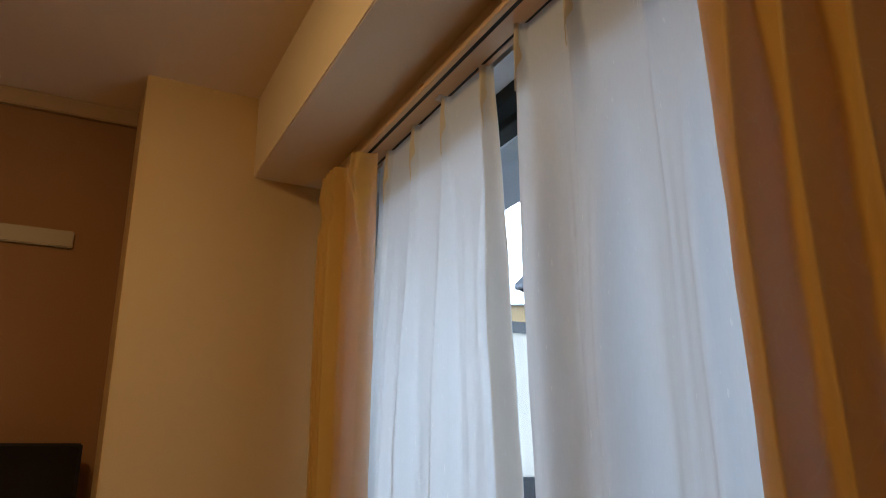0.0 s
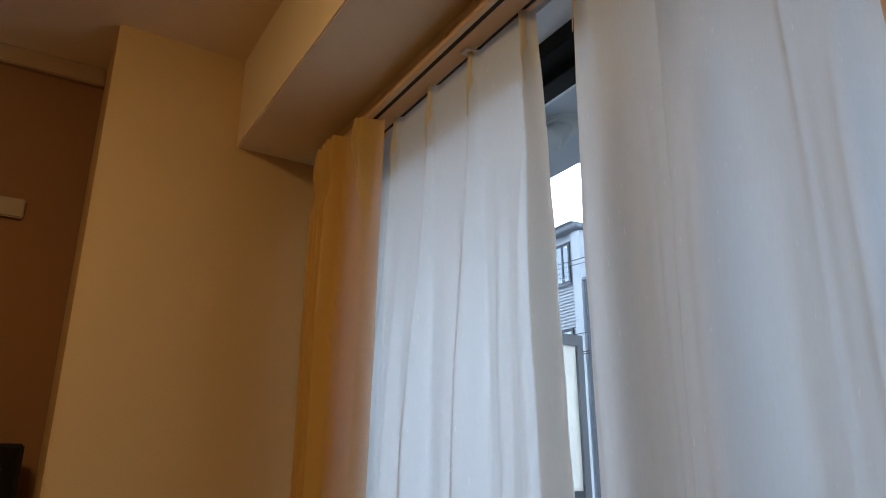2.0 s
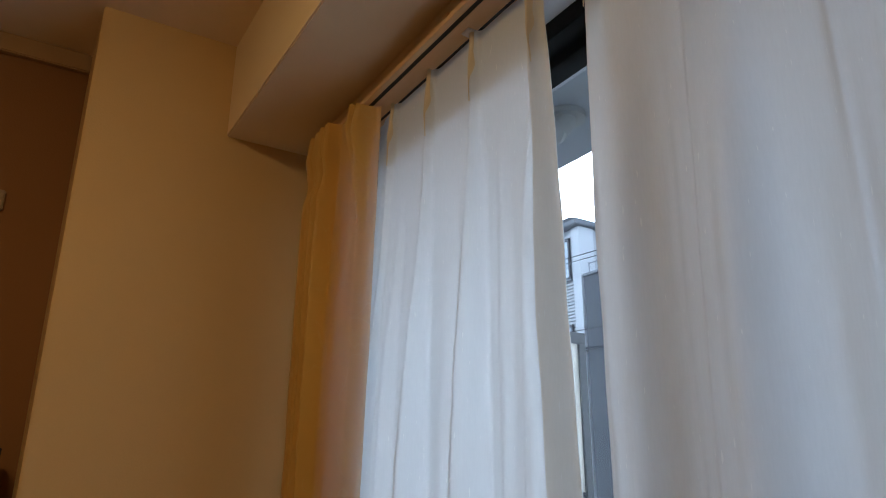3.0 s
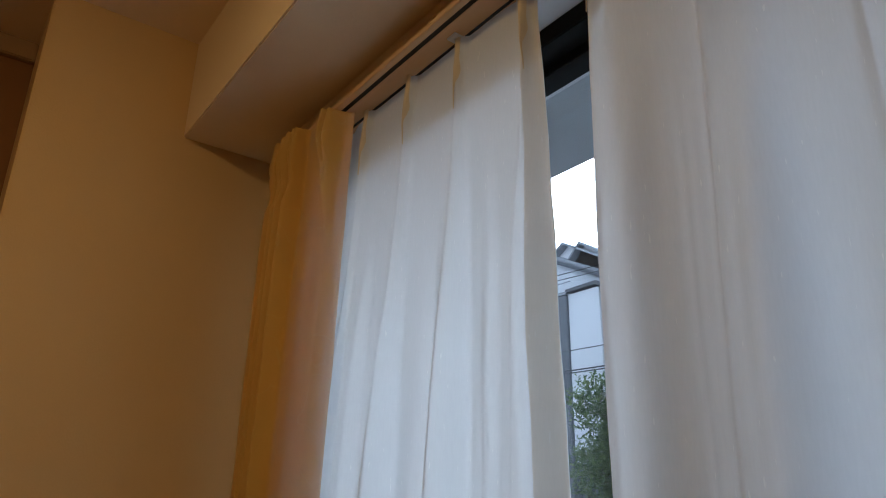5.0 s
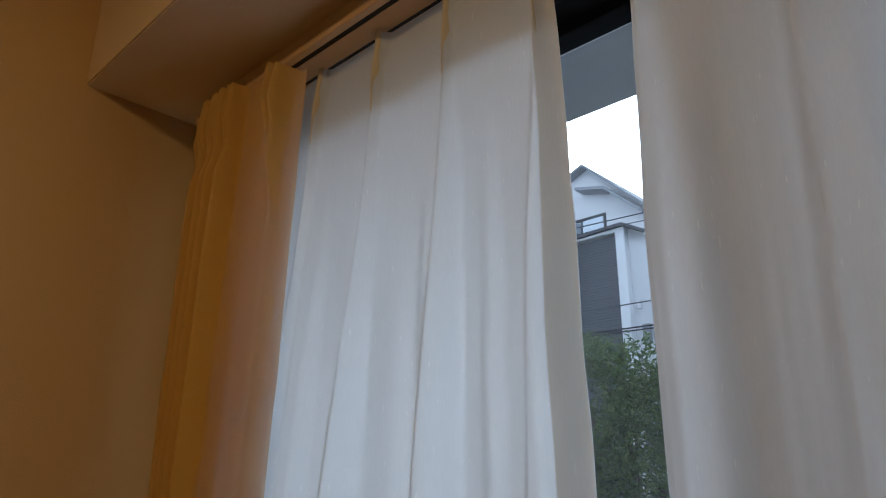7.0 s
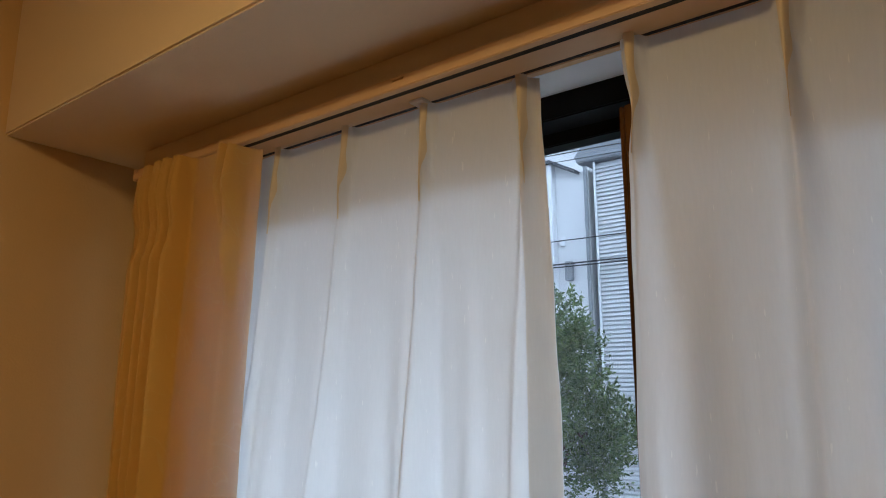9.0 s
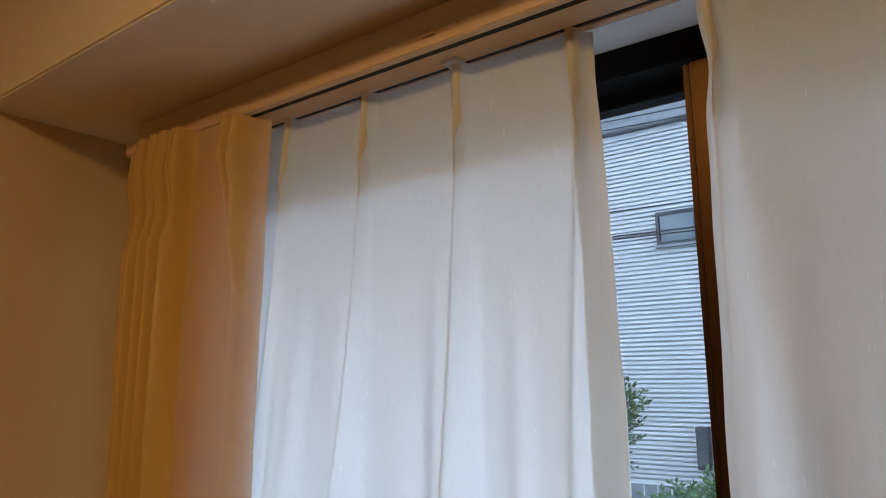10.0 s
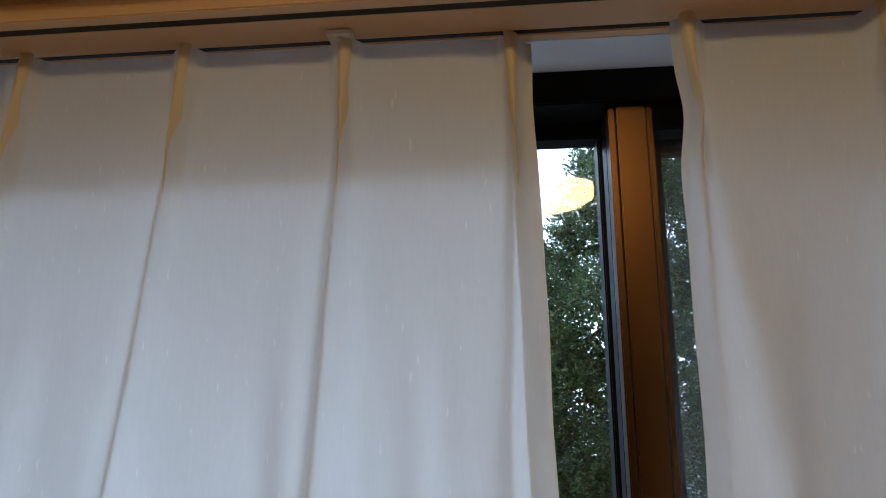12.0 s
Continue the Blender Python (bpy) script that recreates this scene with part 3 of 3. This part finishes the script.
def house_window(parent, x0, x1, z0, z1, y, panes, mull=()):
    w = new("window")
    w.parent = parent
    t = 0.05
    part("frame", boxes((x0, x1, y - 0.05, y, z1 - t, z1), (x0, x1, y - 0.05, y, z0, z0 + t),
                        (x0, x0 + t, y - 0.05, y, z0 + t, z1 - t), (x1 - t, x1, y - 0.05, y, z0 + t, z1 - t)), M_WINFR, w)
    part("sill", boxes((x0 - 0.03, x1 + 0.03, y - 0.08, y - 0.005, z0 - 0.04, z0 - 0.002)), M_EAVE, w)
    xs = [x0 + t] + list(mull) + [x1 - t]
    for i in range(len(xs) - 1):
        part("pane", boxes((xs[i] + 0.015, xs[i + 1] - 0.015, y - 0.025, y - 0.015, z0 + t, z1 - t)), panes[i % len(panes)], w)
        if i:
            part("mullion", boxes((xs[i] - 0.02, xs[i] + 0.02, y - 0.045, y - 0.006, z0 + t, z1 - t)), M_WINFR, w)
    return w


G = -0.15
# pale ribbed house with an upper window
h = empty("house", "pale ribbed house with dark-framed windows and a white corner post", "house", "houses")
part("wall", boxes((-11.62, -9.60, 10.05, 17, G, 6.90)), M_PALE, h)
part("siding", corrugated(-11.50, -9.76, 10.0, G, 6.78, 0.075, 0.035), M_PALE, h)
part("corner_post", boxes((-9.76, -9.50, 9.96, 10.4, G, 6.86)), M_WHITE, h)
part("corner_post", boxes((-11.63, -11.50, 9.96, 10.4, G, 6.86)), M_WHITE, h)
part("eave", boxes((-11.87, -9.40, 9.80, 17.2, 6.88, 7.00), bevel=0.02), M_EAVE, h)
bm = bmesh.new()
prism(bm, [(-11.87, 7.002), (-9.40, 7.002), (-9.6, 7.07), (-11.6, 7.07)], 9.8, 17.2)
part("roof", bm, M_ROOF, h)
house_window(h, -10.42, -9.84, 5.68, 6.66, 10.0, [M_SKYPANE], [-10.1])
house_window(h, -10.42, -9.86, 3.7, 4.63, 10.0, [M_SKYPANE])
# slate slab building between
h = empty("house", "slate grey plain block with a thin roof rail", "house", "houses")
part("wall", boxes((-9.42, -8.30, 9.95, 13, G, 5.62), bevel=0.01), M_DARK, h)
part("parapet_cap", boxes((-9.44, -8.28, 9.92, 13.02, 5.62, 5.68)), M_EAVE, h)
for x in (-9.38, -9.05, -8.7):
    bm = bmesh.new()
    tube(bm, (x, 10.1, 5.67), (x, 10.1, 5.98), 0.012, 6)
    part("rail_post", bm, M_EAVE, h)
bm = bmesh.new()
tube(bm, (-9.38, 10.1, 5.95), (-8.3, 10.1, 5.95), 0.012, 6)
part("roof_rail", bm, M_EAVE, h)
# far white houses behind, with gables
def gable_house(x0, x1, xa, y, depth, eave, apex, label, lit_windows, wall=None, eave_far=None):
    g = empty("house", label, "house", "houses")
    bm = bmesh.new()
    far = eave_far or eave
    prism(bm, [(x0, G), (x1, G), (x1, far), (xa, apex), (x0, eave)], y, y + depth)
    part("wall", bm, wall or M_PALE2, g)
    for (xb, zb) in ((x0 - 0.3, eave - 0.3 * (apex - eave) / (xa - x0)), (x1 + 0.3, far - 0.3 * (apex - far) / (x1 - xa))):
        bm = bmesh.new()
        prism(bm, [(xb, zb), (xa, apex), (xa, apex + 0.07), (xb, zb + 0.07)], y - 0.25, y + depth + 0.25)
        part("roof", bm, M_EAVE, g)
    for w in lit_windows:
        house_window(g, *w[:4], y, w[4], w[5] if len(w) > 5 else ())
    return g


gable_house(-12.5, -9.4, -11.0, 13.0, 6, 7.3, 8.2, "white house with a low gable behind the block", [])
gable_house(-11.6, -8.6, -10.4, 13.0, 6, 6.9, 8.05, "white gabled house with a small dark window", [(-10.85, -10.35, 6.9, 7.3, [M_DIMPANE])])
# smooth white house with a corner
h = empty("house", "smooth white rendered house with a dark low parapet roof", "house", "houses")
part("wall", boxes((-8.28, -7.45, 10.0, 13, 2.2, 5.62)), M_PALE2, h)
part("base", boxes((-8.20, -7.47, 10.06, 12.9, G, 2.2)), M_DARK, h)
bm = bmesh.new()
prism(bm, [(-8.3, 5.66), (-7.48, 5.66), (-6.95, 5.40), (-6.95, 5.47), (-7.47, 5.74), (-8.3, 5.72)], 9.93, 13)
part("roof_edge", bm, M_ROOF, h)
bm = bmesh.new()
prism(bm, [(-7.45, G), (-6.98, G), (-6.98, 5.42), (-7.45, 5.64)], 10.25, 13)
part("side_wall", bm, M_PALE2, h)
part("meter_box", boxes((-7.36, -7.22, 10.15, 10.249, 4.35, 4.62), bevel=0.01), M_WHITE, h)
bm = bmesh.new()
for k in range(14):
    a0, a1 = k / 14 * math.tau, (k + 1) / 14 * math.tau
    tube(bm, (-7.14 + 0.1 * math.cos(a0), 10.2, 4.2 + 0.13 * math.sin(a0)), (-7.14 + 0.1 * math.cos(a1), 10.2, 4.2 + 0.13 * math.sin(a1)), 0.012, 5)
part("cable_coil", bm, M_WIRE, h)
# ribbed house with a parapet, window, white-framed slate bay and smooth side wall
h = empty("house", "pale ribbed house with a white-framed slate grey bay", "house", "houses")
part("wall", boxes((-6.96, -3.66, 10.05, 15, G, 5.52)), M_PALE, h)
part("siding", corrugated(-6.96, -5.43, 10.0, G, 5.52, 0.075, 0.035), M_PALE, h)
part("parapet_cap", boxes((-6.98, -5.43, 9.95, 10.2, 5.52, 5.60)), M_ROOF, h)
bm = bmesh.new()
for x in (-6.9, -6.4, -5.9, -5.5):
    tube(bm, (x, 10.1, 5.6), (x, 10.1, 5.72), 0.012, 6)
tube(bm, (-6.9, 10.1, 5.71), (-5.45, 10.1, 5.71), 0.012, 6)
part("roof_rail", bm, M_ROOF, h)
house_window(h, -6.62, -5.57, 3.62, 4.35, 10.0, [M_DIMPANE, M_SKYPANE], [-6.09])
part("bay_frame", boxes((-5.42, -5.27, 9.86, 10.03, G, 5.72), (-4.45, -4.27, 9.86, 10.03, G, 5.72), (-5.27, -4.45, 9.86, 10.03, 5.63, 5.72), bevel=0.01), M_WHITE, h)
part("bay_panel", corrugated(-5.27, -4.45, 9.93, G, 5.63, 0.05, 0.012), M_DARK, h)
bm = bmesh.new()
prism(bm, [(-4.27, G), (-3.68, G), (-3.68, 5.42), (-4.27, 5.70)], 10.0, 10.5)
part("smooth_wall", bm, M_PALE2, h)
bm = bmesh.new()
prism(bm, [(-5.45, 5.72), (-4.28, 5.76), (-3.80, 5.50), (-3.80, 5.44), (-4.28, 5.70), (-5.45, 5.66)], 9.80, 10.6)
part("roof_edge", bm, M_ROOF, h)
part("fuse_box", boxes((-4.10, -3.97, 9.90, 9.999, 3.61, 3.94), bevel=0.01), M_EAVE, h)
bm = bmesh.new()
tube(bm, (-4.14, 9.95, 4.22), (-4.14, 9.95, 4.36), 0.045, 10)
part("meter", bm, M_WHITE, h)
bm = bmesh.new()
tube(bm, (-3.66, 9.93, 1.0), (-3.66, 9.93, 5.55), 0.035, 8)
for z in (1.6, 2.6, 3.6, 4.6):
    tube(bm, (-3.66, 9.93, z), (-3.66, 9.93, z + 0.04), 0.048, 8)
part("downpipe", bm, M_EAVE, h)
# gabled white house behind
g = gable_house(-8.75, -5.05, -6.82, 13.0, 7, 7.82, 8.64, "tall white gabled house with a grey window", [(-7.88, -6.40, 6.78, 7.40, [M_DIMPANE, M_SKYPANE], [-7.05])], eave_far=6.98)
bm = bmesh.new()
prism(bm, [(-6.96, 8.08), (-6.18, 7.90), (-5.36, 7.14), (-5.36, 7.07), (-6.20, 7.83), (-6.96, 8.01)], 12.6, 12.99)
part("lower_roof", bm, M_EAVE, g)
bm = bmesh.new()
tube(bm, (-8.1, 13.5, 8.0), (-8.1, 13.5, 8.75), 0.015, 6)
tube(bm, (-8.25, 13.5, 8.7), (-7.9, 13.5, 8.6), 0.01, 6)
tube(bm, (-8.2, 13.5, 8.55), (-7.95, 13.5, 8.48), 0.01, 6)
part("aerial", bm, M_EAVE, g)
# long ribbed house
h = empty("house", "long pale ribbed house with a dark roof edge", "house", "houses")
part("wall", boxes((-3.55, -1.75, 10.05, 16, G, 5.60)), M_PALE, h)
part("siding", corrugated(-3.55, -1.75, 10.0, 0.10, 5.60, 0.070, 0.042), M_PALE, h)
part("base", boxes((-3.56, -1.75, 9.98, 10.02, G, 0.09)), M_EAVE, h)
part("gutter", boxes((-3.80, -1.50, 9.86, 10.1, 5.61, 5.72), bevel=0.02), M_EAVE, h)
bm = bmesh.new()
prism(bm, [(-3.85, 5.721), (-1.45, 5.721), (-1.75, 6.15), (-3.5, 6.15)], 9.9, 16)
part("roof", bm, M_TILE, h)
house_window(h, -2.42, -1.78, 3.66, 4.18, 10.0, [M_DIMPANE])
part("meter_box", boxes((-2.02, -1.84, 9.86, 9.999, 0.35, 0.95), bevel=0.01), M_WINFR, h, "dark meter box")
bm = bmesh.new()
tube(bm, (-3.5, 9.95, 1.0), (-3.5, 9.95, 5.6), 0.02, 6)
part("rain_pipe", bm, M_WHITE, h)
# slate house with a frosted window and an open ground floor
h = empty("house", "slate grey ribbed house with a frosted window over an open entry", "house", "houses")
part("wall", boxes((-1.74, 1.35, 10.03, 16, 2.15, 5.26)), M_DARK, h)
part("siding", corrugated(-1.74, 1.35, 10.0, 2.15, 5.26, 0.036, 0.018), M_DARK, h)
part("parapet_cap", boxes((-1.76, 1.37, 9.95, 16, 5.26, 5.31)), M_ROOF, h)
part("floor_edge", boxes((-1.76, 1.37, 9.96, 16, 2.08, 2.148)), M_DARK, h)
part("back_wall", boxes((-1.74, 1.35, 11.0, 11.2, G, 2.08)), M_DARK, h)
part("side_pier", boxes((-1.74, -1.58, 10.0, 11.0, G, 2.08)), M_DARK, h)
part("door_frame", boxes((-1.42, -1.26, 10.7, 10.9, G, 1.95), (-0.95, -0.80, 10.7, 10.9, G, 1.95), (-1.26, -0.95, 10.7, 10.9, 1.80, 1.95)), M_GREYFR, h)
part("door", boxes((-1.26, -0.95, 10.80, 10.86, G, 1.80)), M_WINFR, h)
part("post", boxes((-0.71, -0.52, 10.0, 10.18, G, 2.08), bevel=0.01), M_WHITE, h)
house_window(h, -1.55, -0.35, 3.40, 4.19, 10.0, [M_FROST, M_FROST], [-0.96])
# white house above and behind
h = empty("house", "white rendered house with a dark framed window row", "house", "houses")
part("wall", boxes((-2.0, 0.85, 11.5, 17, 5.0, 6.75)), M_PALE2, h)
part("lower_wall", boxes((-2.0, 0.85, 16.05, 17, G, 5.0)), M_PALE2, h)
part("corner_post", boxes((-1.72, -1.52, 11.42, 11.49, 5.3, 6.75)), M_WHITE, h)
bm = bmesh.new()
prism(bm, [(-2.3, 6.75), (1.15, 6.75), (0.8, 6.85), (-1.9, 6.85)], 11.1, 17)
part("roof", bm, M_TILE, h)
house_window(h, -1.45, -0.35, 5.45, 6.35, 11.5, [M_DIMPANE, M_SKYPANE], [-0.95])
# far ochre house and roof
gable_house(-30, -23.6, -26.5, 18.0, 6, 8.4, 9.0, "far ochre rendered house with a low roof", [(-25.6, -24.6, 6.6, 7.4, [M_DIMPANE])], M_YELLOW)
h = empty("house", "beige rendered house with a shallow grey tiled roof", "house", "houses")
part("wall", boxes((-21.05, -15.5, 16.0, 22, G, 8.42)), M_BEIGE, h)
part("gutter", boxes((-21.6, -15.2, 15.5, 22.4, 8.42, 8.66), bevel=0.04), M_EAVE, h)
bm = bmesh.new()
prism(bm, [(-21.6, 8.66), (-15.2, 8.66), (-17.5, 9.5), (-19.3, 9.5)], 15.5, 22.4)
part("roof", bm, M_TILE, h)
bm = bmesh.new()
tube(bm, (-21.12, 15.9, G), (-21.12, 15.9, 8.2), 0.06, 8)
tube(bm, (-21.12, 15.9, 8.2), (-21.4, 15.6, 8.45), 0.06, 8)
part("downpipe", bm, M_WINFR, h)

# overhead cables
def cable(x0, z0, x1, z1, y, r, sag):
    """A cable from wall to wall, standing off the house fronts."""
    bm = bmesh.new()
    pts = [(x0, 10.06, z0 - 0.02)]
    for i in range(17):
        s = i / 16
        pts.append((x0 + 0.1 + (x1 - x0 - 0.2) * s, y, z0 + (z1 - z0) * s - sag * 4 * s * (1 - s)))
    pts.append((x1, 10.06, z1 - 0.02))
    for p, q in zip(pts[:-1], pts[1:]):
        tube(bm, p, q, r, 5)
    return tagged(put("overhead_cable", bm, M_WIRE), "thin black cable strung across the house fronts", "cable", "overhead cables")


for z0, z1, y, r in ((4.35, 4.20, 9.70, 0.010), (3.95, 3.80, 9.70, 0.014), (3.91, 3.76, 9.74, 0.012),
                     (5.95, 5.42, 9.66, 0.008), (6.05, 5.58, 9.66, 0.010)):
    cable(-11.5, z0 + 0.1, 1.3, z1, y, r, 0.05)


# terrace screen and duct
scr = empty("terrace_screen", "white translucent terrace screen in a grey metal frame", "screen")
SX = -0.60
part("frame", boxes((SX - 0.015, SX + 0.015, 0.42, 1.585, 1.955, 2.005), (SX - 0.015, SX + 0.015, 1.545, 1.585, 0.0, 1.955),
                    (SX - 0.015, SX + 0.015, 0.42, 0.46, 0.0, 1.955), bevel=0.003), M_GREYFR, scr)
part("upper_panel", boxes((SX - 0.004, SX + 0.004, 0.46, 1.545, 1.34, 1.955)), M_ACRYL, scr)
part("dark_bar", boxes((SX - 0.018, SX + 0.018, 0.46, 1.545, 1.14, 1.34), bevel=0.003), M_WINFR, scr)
part("lower_panel", boxes((SX - 0.004, SX + 0.004, 0.46, 1.545, 0.1, 1.14)), M_ACRYL, scr)
part("foot", boxes((SX - 0.03, SX + 0.03, 0.42, 1.585, -0.15, 0.0)), M_GREYFR, scr)
structure("terrace", boxes((-4, 4.5, WALL_Y1 + 0.1, 1.75, -0.149, -0.10)), M_CONC, "grey concrete terrace floor", "terrace")
duct = empty("duct", "cream round duct with a strap under the slab", "duct")
DX, DZ = -0.21, 2.70
bm = bmesh.new()
tube(bm, (DX, 0.355, DZ), (DX, 1.14, DZ), 0.050, 24)
part("pipe", bm, M_DUCT, duct)
bm = bmesh.new()
tube(bm, (DX, 1.02, DZ), (DX, 1.045, DZ), 0.055, 24)
box(bm, DX - 0.01, DX + 0.01, 1.02, 1.045, DZ + 0.05, 2.80)
part("strap", bm, M_GREYFR, duct, "grey pipe strap")
bm = bmesh.new()
tube(bm, (DX, 1.13, DZ), (DX, 1.19, DZ + 0.08), 0.050, 20)
tube(bm, (DX, 1.19, 2.775), (DX, 1.19, 2.799), 0.085, 24)
part("elbow", bm, M_DUCT, duct)

# low fence and wall by the ribbed house
fence = empty("fence", "low white mesh fence on a kerb", "fence")
part("kerb", boxes((-6.0, -1.8, 8.9, 9.05, G, 0.02), bevel=0.01), M_EAVE, fence)
for i in range(22):
    x = -5.9 + i * 0.19
    bm = bmesh.new()
    tube(bm, (x, 8.97, 0.02), (x, 8.97, 0.26), 0.008, 5)
    part("post", bm, M_WHITE, fence)
bm = bmesh.new()
tube(bm, (-5.95, 8.97, 0.25), (-1.85, 8.97, 0.25), 0.011, 6)
part("rail", bm, M_WHITE, fence)


# ---- planting ----
def tree(name, label, trunk, clumps, leaves, size, seed, material, category="tree"):
    """A trunk with limbs to each clump, and a crown of many small leaves scattered in and around the clumps."""
    rnd = random.Random(seed)
    t = empty(name, label, category, "trees", (0, 0, 0))
    tx, ty, tz = trunk
    bm = bmesh.new()
    tube(bm, (tx, ty, G), (tx + 0.05, ty, tz), 0.06, 10, 0.04)
    for cx, cy, cz, r in clumps:
        s = rnd.uniform(0.5, 1.0)
        base = (tx + 0.05 * s, ty, G + (tz - G) * s)
        mid = ((base[0] + cx) / 2 + rnd.uniform(-0.1, 0.1), (base[1] + cy) / 2, (base[2] + cz) / 2 + 0.1)
        tube(bm, base, mid, 0.022, 6, 0.014)
        tube(bm, mid, (cx, cy, cz), 0.014, 6, 0.006)
        for _ in range(4):
            v = Vector((rnd.gauss(0, 1), rnd.gauss(0, 1), rnd.gauss(0, 1))).normalized() * r * 0.9
            tube(bm, (cx, cy, cz), (cx + v.x, cy + v.y, cz + v.z), 0.006, 5, 0.002)
    part("trunk", bm, M_BARK, t)
    verts, faces = [], []
    total = sum(r * r for *_, r in clumps)
    for cx, cy, cz, r in clumps:
        sprigs = int(leaves * r * r / total / 7)
        for _ in range(sprigs):
            d = Vector((rnd.gauss(0, 1), rnd.gauss(0, 1), rnd.gauss(0, 1))).normalized()
            o = Vector((cx, cy, cz)) + d * r * (rnd.random() ** 0.45) * rnd.uniform(0.8, 1.18)
            up = (d + Vector((0, 0, 0.7)) + Vector((rnd.gauss(0, .4), rnd.gauss(0, .4), rnd.gauss(0, .4)))).normalized()
            for k in range(7):
                q = o + up * 0.018 * k * size / 0.05
                side = Vector((rnd.gauss(0, 1), rnd.gauss(0, 1), rnd.gauss(0, 0.6)))
                ax = (up * 0.6 + side.normalized()).normalized()
                wv = ax.cross(Vector((rnd.gauss(0, 1), rnd.gauss(0, 1), rnd.gauss(0, 1)))).normalized()
                L, W = size * rnd.uniform(0.7, 1.3), size * 0.22 * rnd.uniform(0.8, 1.2)
                nrm = ax.cross(wv) * L * 0.12
                i = len(verts)
                verts += [q, q + ax * L * 0.5 + wv * W - nrm, q + ax * L, q + ax * L * 0.5 - wv * W - nrm]
                faces += [(i, i + 1, i + 2), (i, i + 2, i + 3)]
    me = bpy.data.meshes.new("crown")
    me.from_pydata([tuple(v) for v in verts], [], faces)
    me.materials.append(material)
    crown = new("crown", me)
    crown.parent = t
    return t


rt = random.Random(21)
left_clumps = [(x, 5.0 + rt.uniform(-0.35, 0.35), z, rt.uniform(0.20, 0.32)) for x, z in (
    (-3.05, 1.72), (-2.92, 1.98), (-2.70, 1.85), (-3.15, 1.45), (-3.12, 1.95), (-2.98, 2.30), (-2.85, 1.60), (-2.80, 2.15), (-2.75, 2.45), (-2.50, 1.35), (-2.45, 1.85), (-2.35, 2.40),
    (-2.05, 2.50), (-2.00, 2.05), (-2.05, 1.55), (-1.95, 1.20), (-1.65, 2.35), (-1.60, 1.90), (-1.55, 1.50), (-1.60, 2.15), (-1.46, 1.75), (-1.36, 1.40), (-1.42, 1.12))]
tree("tree", "dense evergreen garden tree with small glossy leaves", (-1.75, 5.0, 1.6), left_clumps, 38000, 0.050, 4, M_LIGHTLEAF)
right_clumps = [(x, 5.0 + rt.uniform(-0.3, 0.4), z, rt.uniform(0.20, 0.33)) for x, z in (
    (1.16, 2.22), (1.10, 2.00), (1.20, 1.75), (1.30, 2.75), (1.35, 2.30), (1.40, 1.95), (1.45, 3.10), (1.60, 2.60), (1.65, 3.40), (1.70, 2.15), (1.75, 1.65),
    (1.75, 3.65), (1.95, 2.95), (2.00, 2.40), (2.05, 3.45), (2.15, 1.90), (2.25, 2.75), (2.30, 3.55), (2.40, 2.25), (2.55, 3.10), (2.60, 2.60), (2.65, 1.75), (2.80, 3.40), (1.30, 1.45), (1.65, 1.35), (2.0, 1.45), (2.3, 1.40), (1.5, 1.10), (1.9, 1.05))]
tree("tree", "tall evergreen garden tree letting the sky glint through", (1.9, 5.1, 2.6), right_clumps, 84000, 0.045, 9, M_LEAF)
tree("shrub", "low fern-like shrub with bright green fronds", (-0.55, 4.6, 0.5), [(-0.60, 4.6, 0.66, 0.13), (-0.40, 4.6, 0.76, 0.12), (-0.95, 4.7, 0.58, 0.16), (-0.2, 4.5, 0.84, 0.12)], 2500, 0.06, 15, M_FERN, "shrub")
tree("shrub", "low shrub with pale green leaves under the tree", (1.9, 4.3, 0.5), [(1.55, 4.4, 0.90, 0.2), (1.95, 4.3, 0.98, 0.2), (2.3, 4.3, 0.85, 0.2)], 2500, 0.05, 17, M_FERN, "shrub")

# parked car
car = empty("car", "small dark blue parked car", "car")
bm = bmesh.new()
side = [(0.0, 0.25), (0.0, 0.72), (0.12, 0.85), (0.55, 1.38), (0.75, 1.46), (1.9, 1.46), (2.5, 0.98), (3.3, 0.85), (3.4, 0.6), (3.4, 0.25)]
va = [bm.verts.new((0.75, 6.6 + yy, G + zz)) for yy, zz in side]
vb = [bm.verts.new((2.15, 6.6 + yy, G + zz)) for yy, zz in side]
bm.faces.new(va)
bm.faces.new(vb[::-1])
for i in range(len(side)):
    k = (i + 1) % len(side)
    bm.faces.new((va[i], vb[i], vb[k], va[k]))
bmesh.ops.recalc_face_normals(bm, faces=bm.faces)
bmesh.ops.bevel(bm, geom=list(bm.edges), offset=0.05, segments=2, affect="EDGES")
part("body", bm, M_BLUECAR, car)
bm = bmesh.new()
q = [bm.verts.new(v) for v in ((0.88, 6.77, G + 0.93), (2.02, 6.77, G + 0.93), (1.95, 7.10, G + 1.34), (0.95, 7.10, G + 1.34))]
bm.faces.new(q)
bmesh.ops.solidify(bm, geom=list(bm.faces), thickness=0.02)
part("rear_window", bm, M_CARGLASS, car)
for x in (0.84, 1.90):
    part("tail_lamp", boxes((x, x + 0.16, 6.585, 6.63, G + 0.62, G + 0.80), bevel=0.01), M_RED, car)
for x in (0.74, 1.96):
    for y in (7.2, 9.3):
        bm = bmesh.new()
        tube(bm, (x, y, G + 0.3), (x + 0.2, y, G + 0.3), 0.3, 20)
        wheel = part("wheel", bm, M_TYRE, car)
        bm = bmesh.new()
        tube(bm, (x - 0.004, y, G + 0.3), (x + 0.204, y, G + 0.3), 0.19, 16)
        part("rim", bm, M_RIM, wheel)
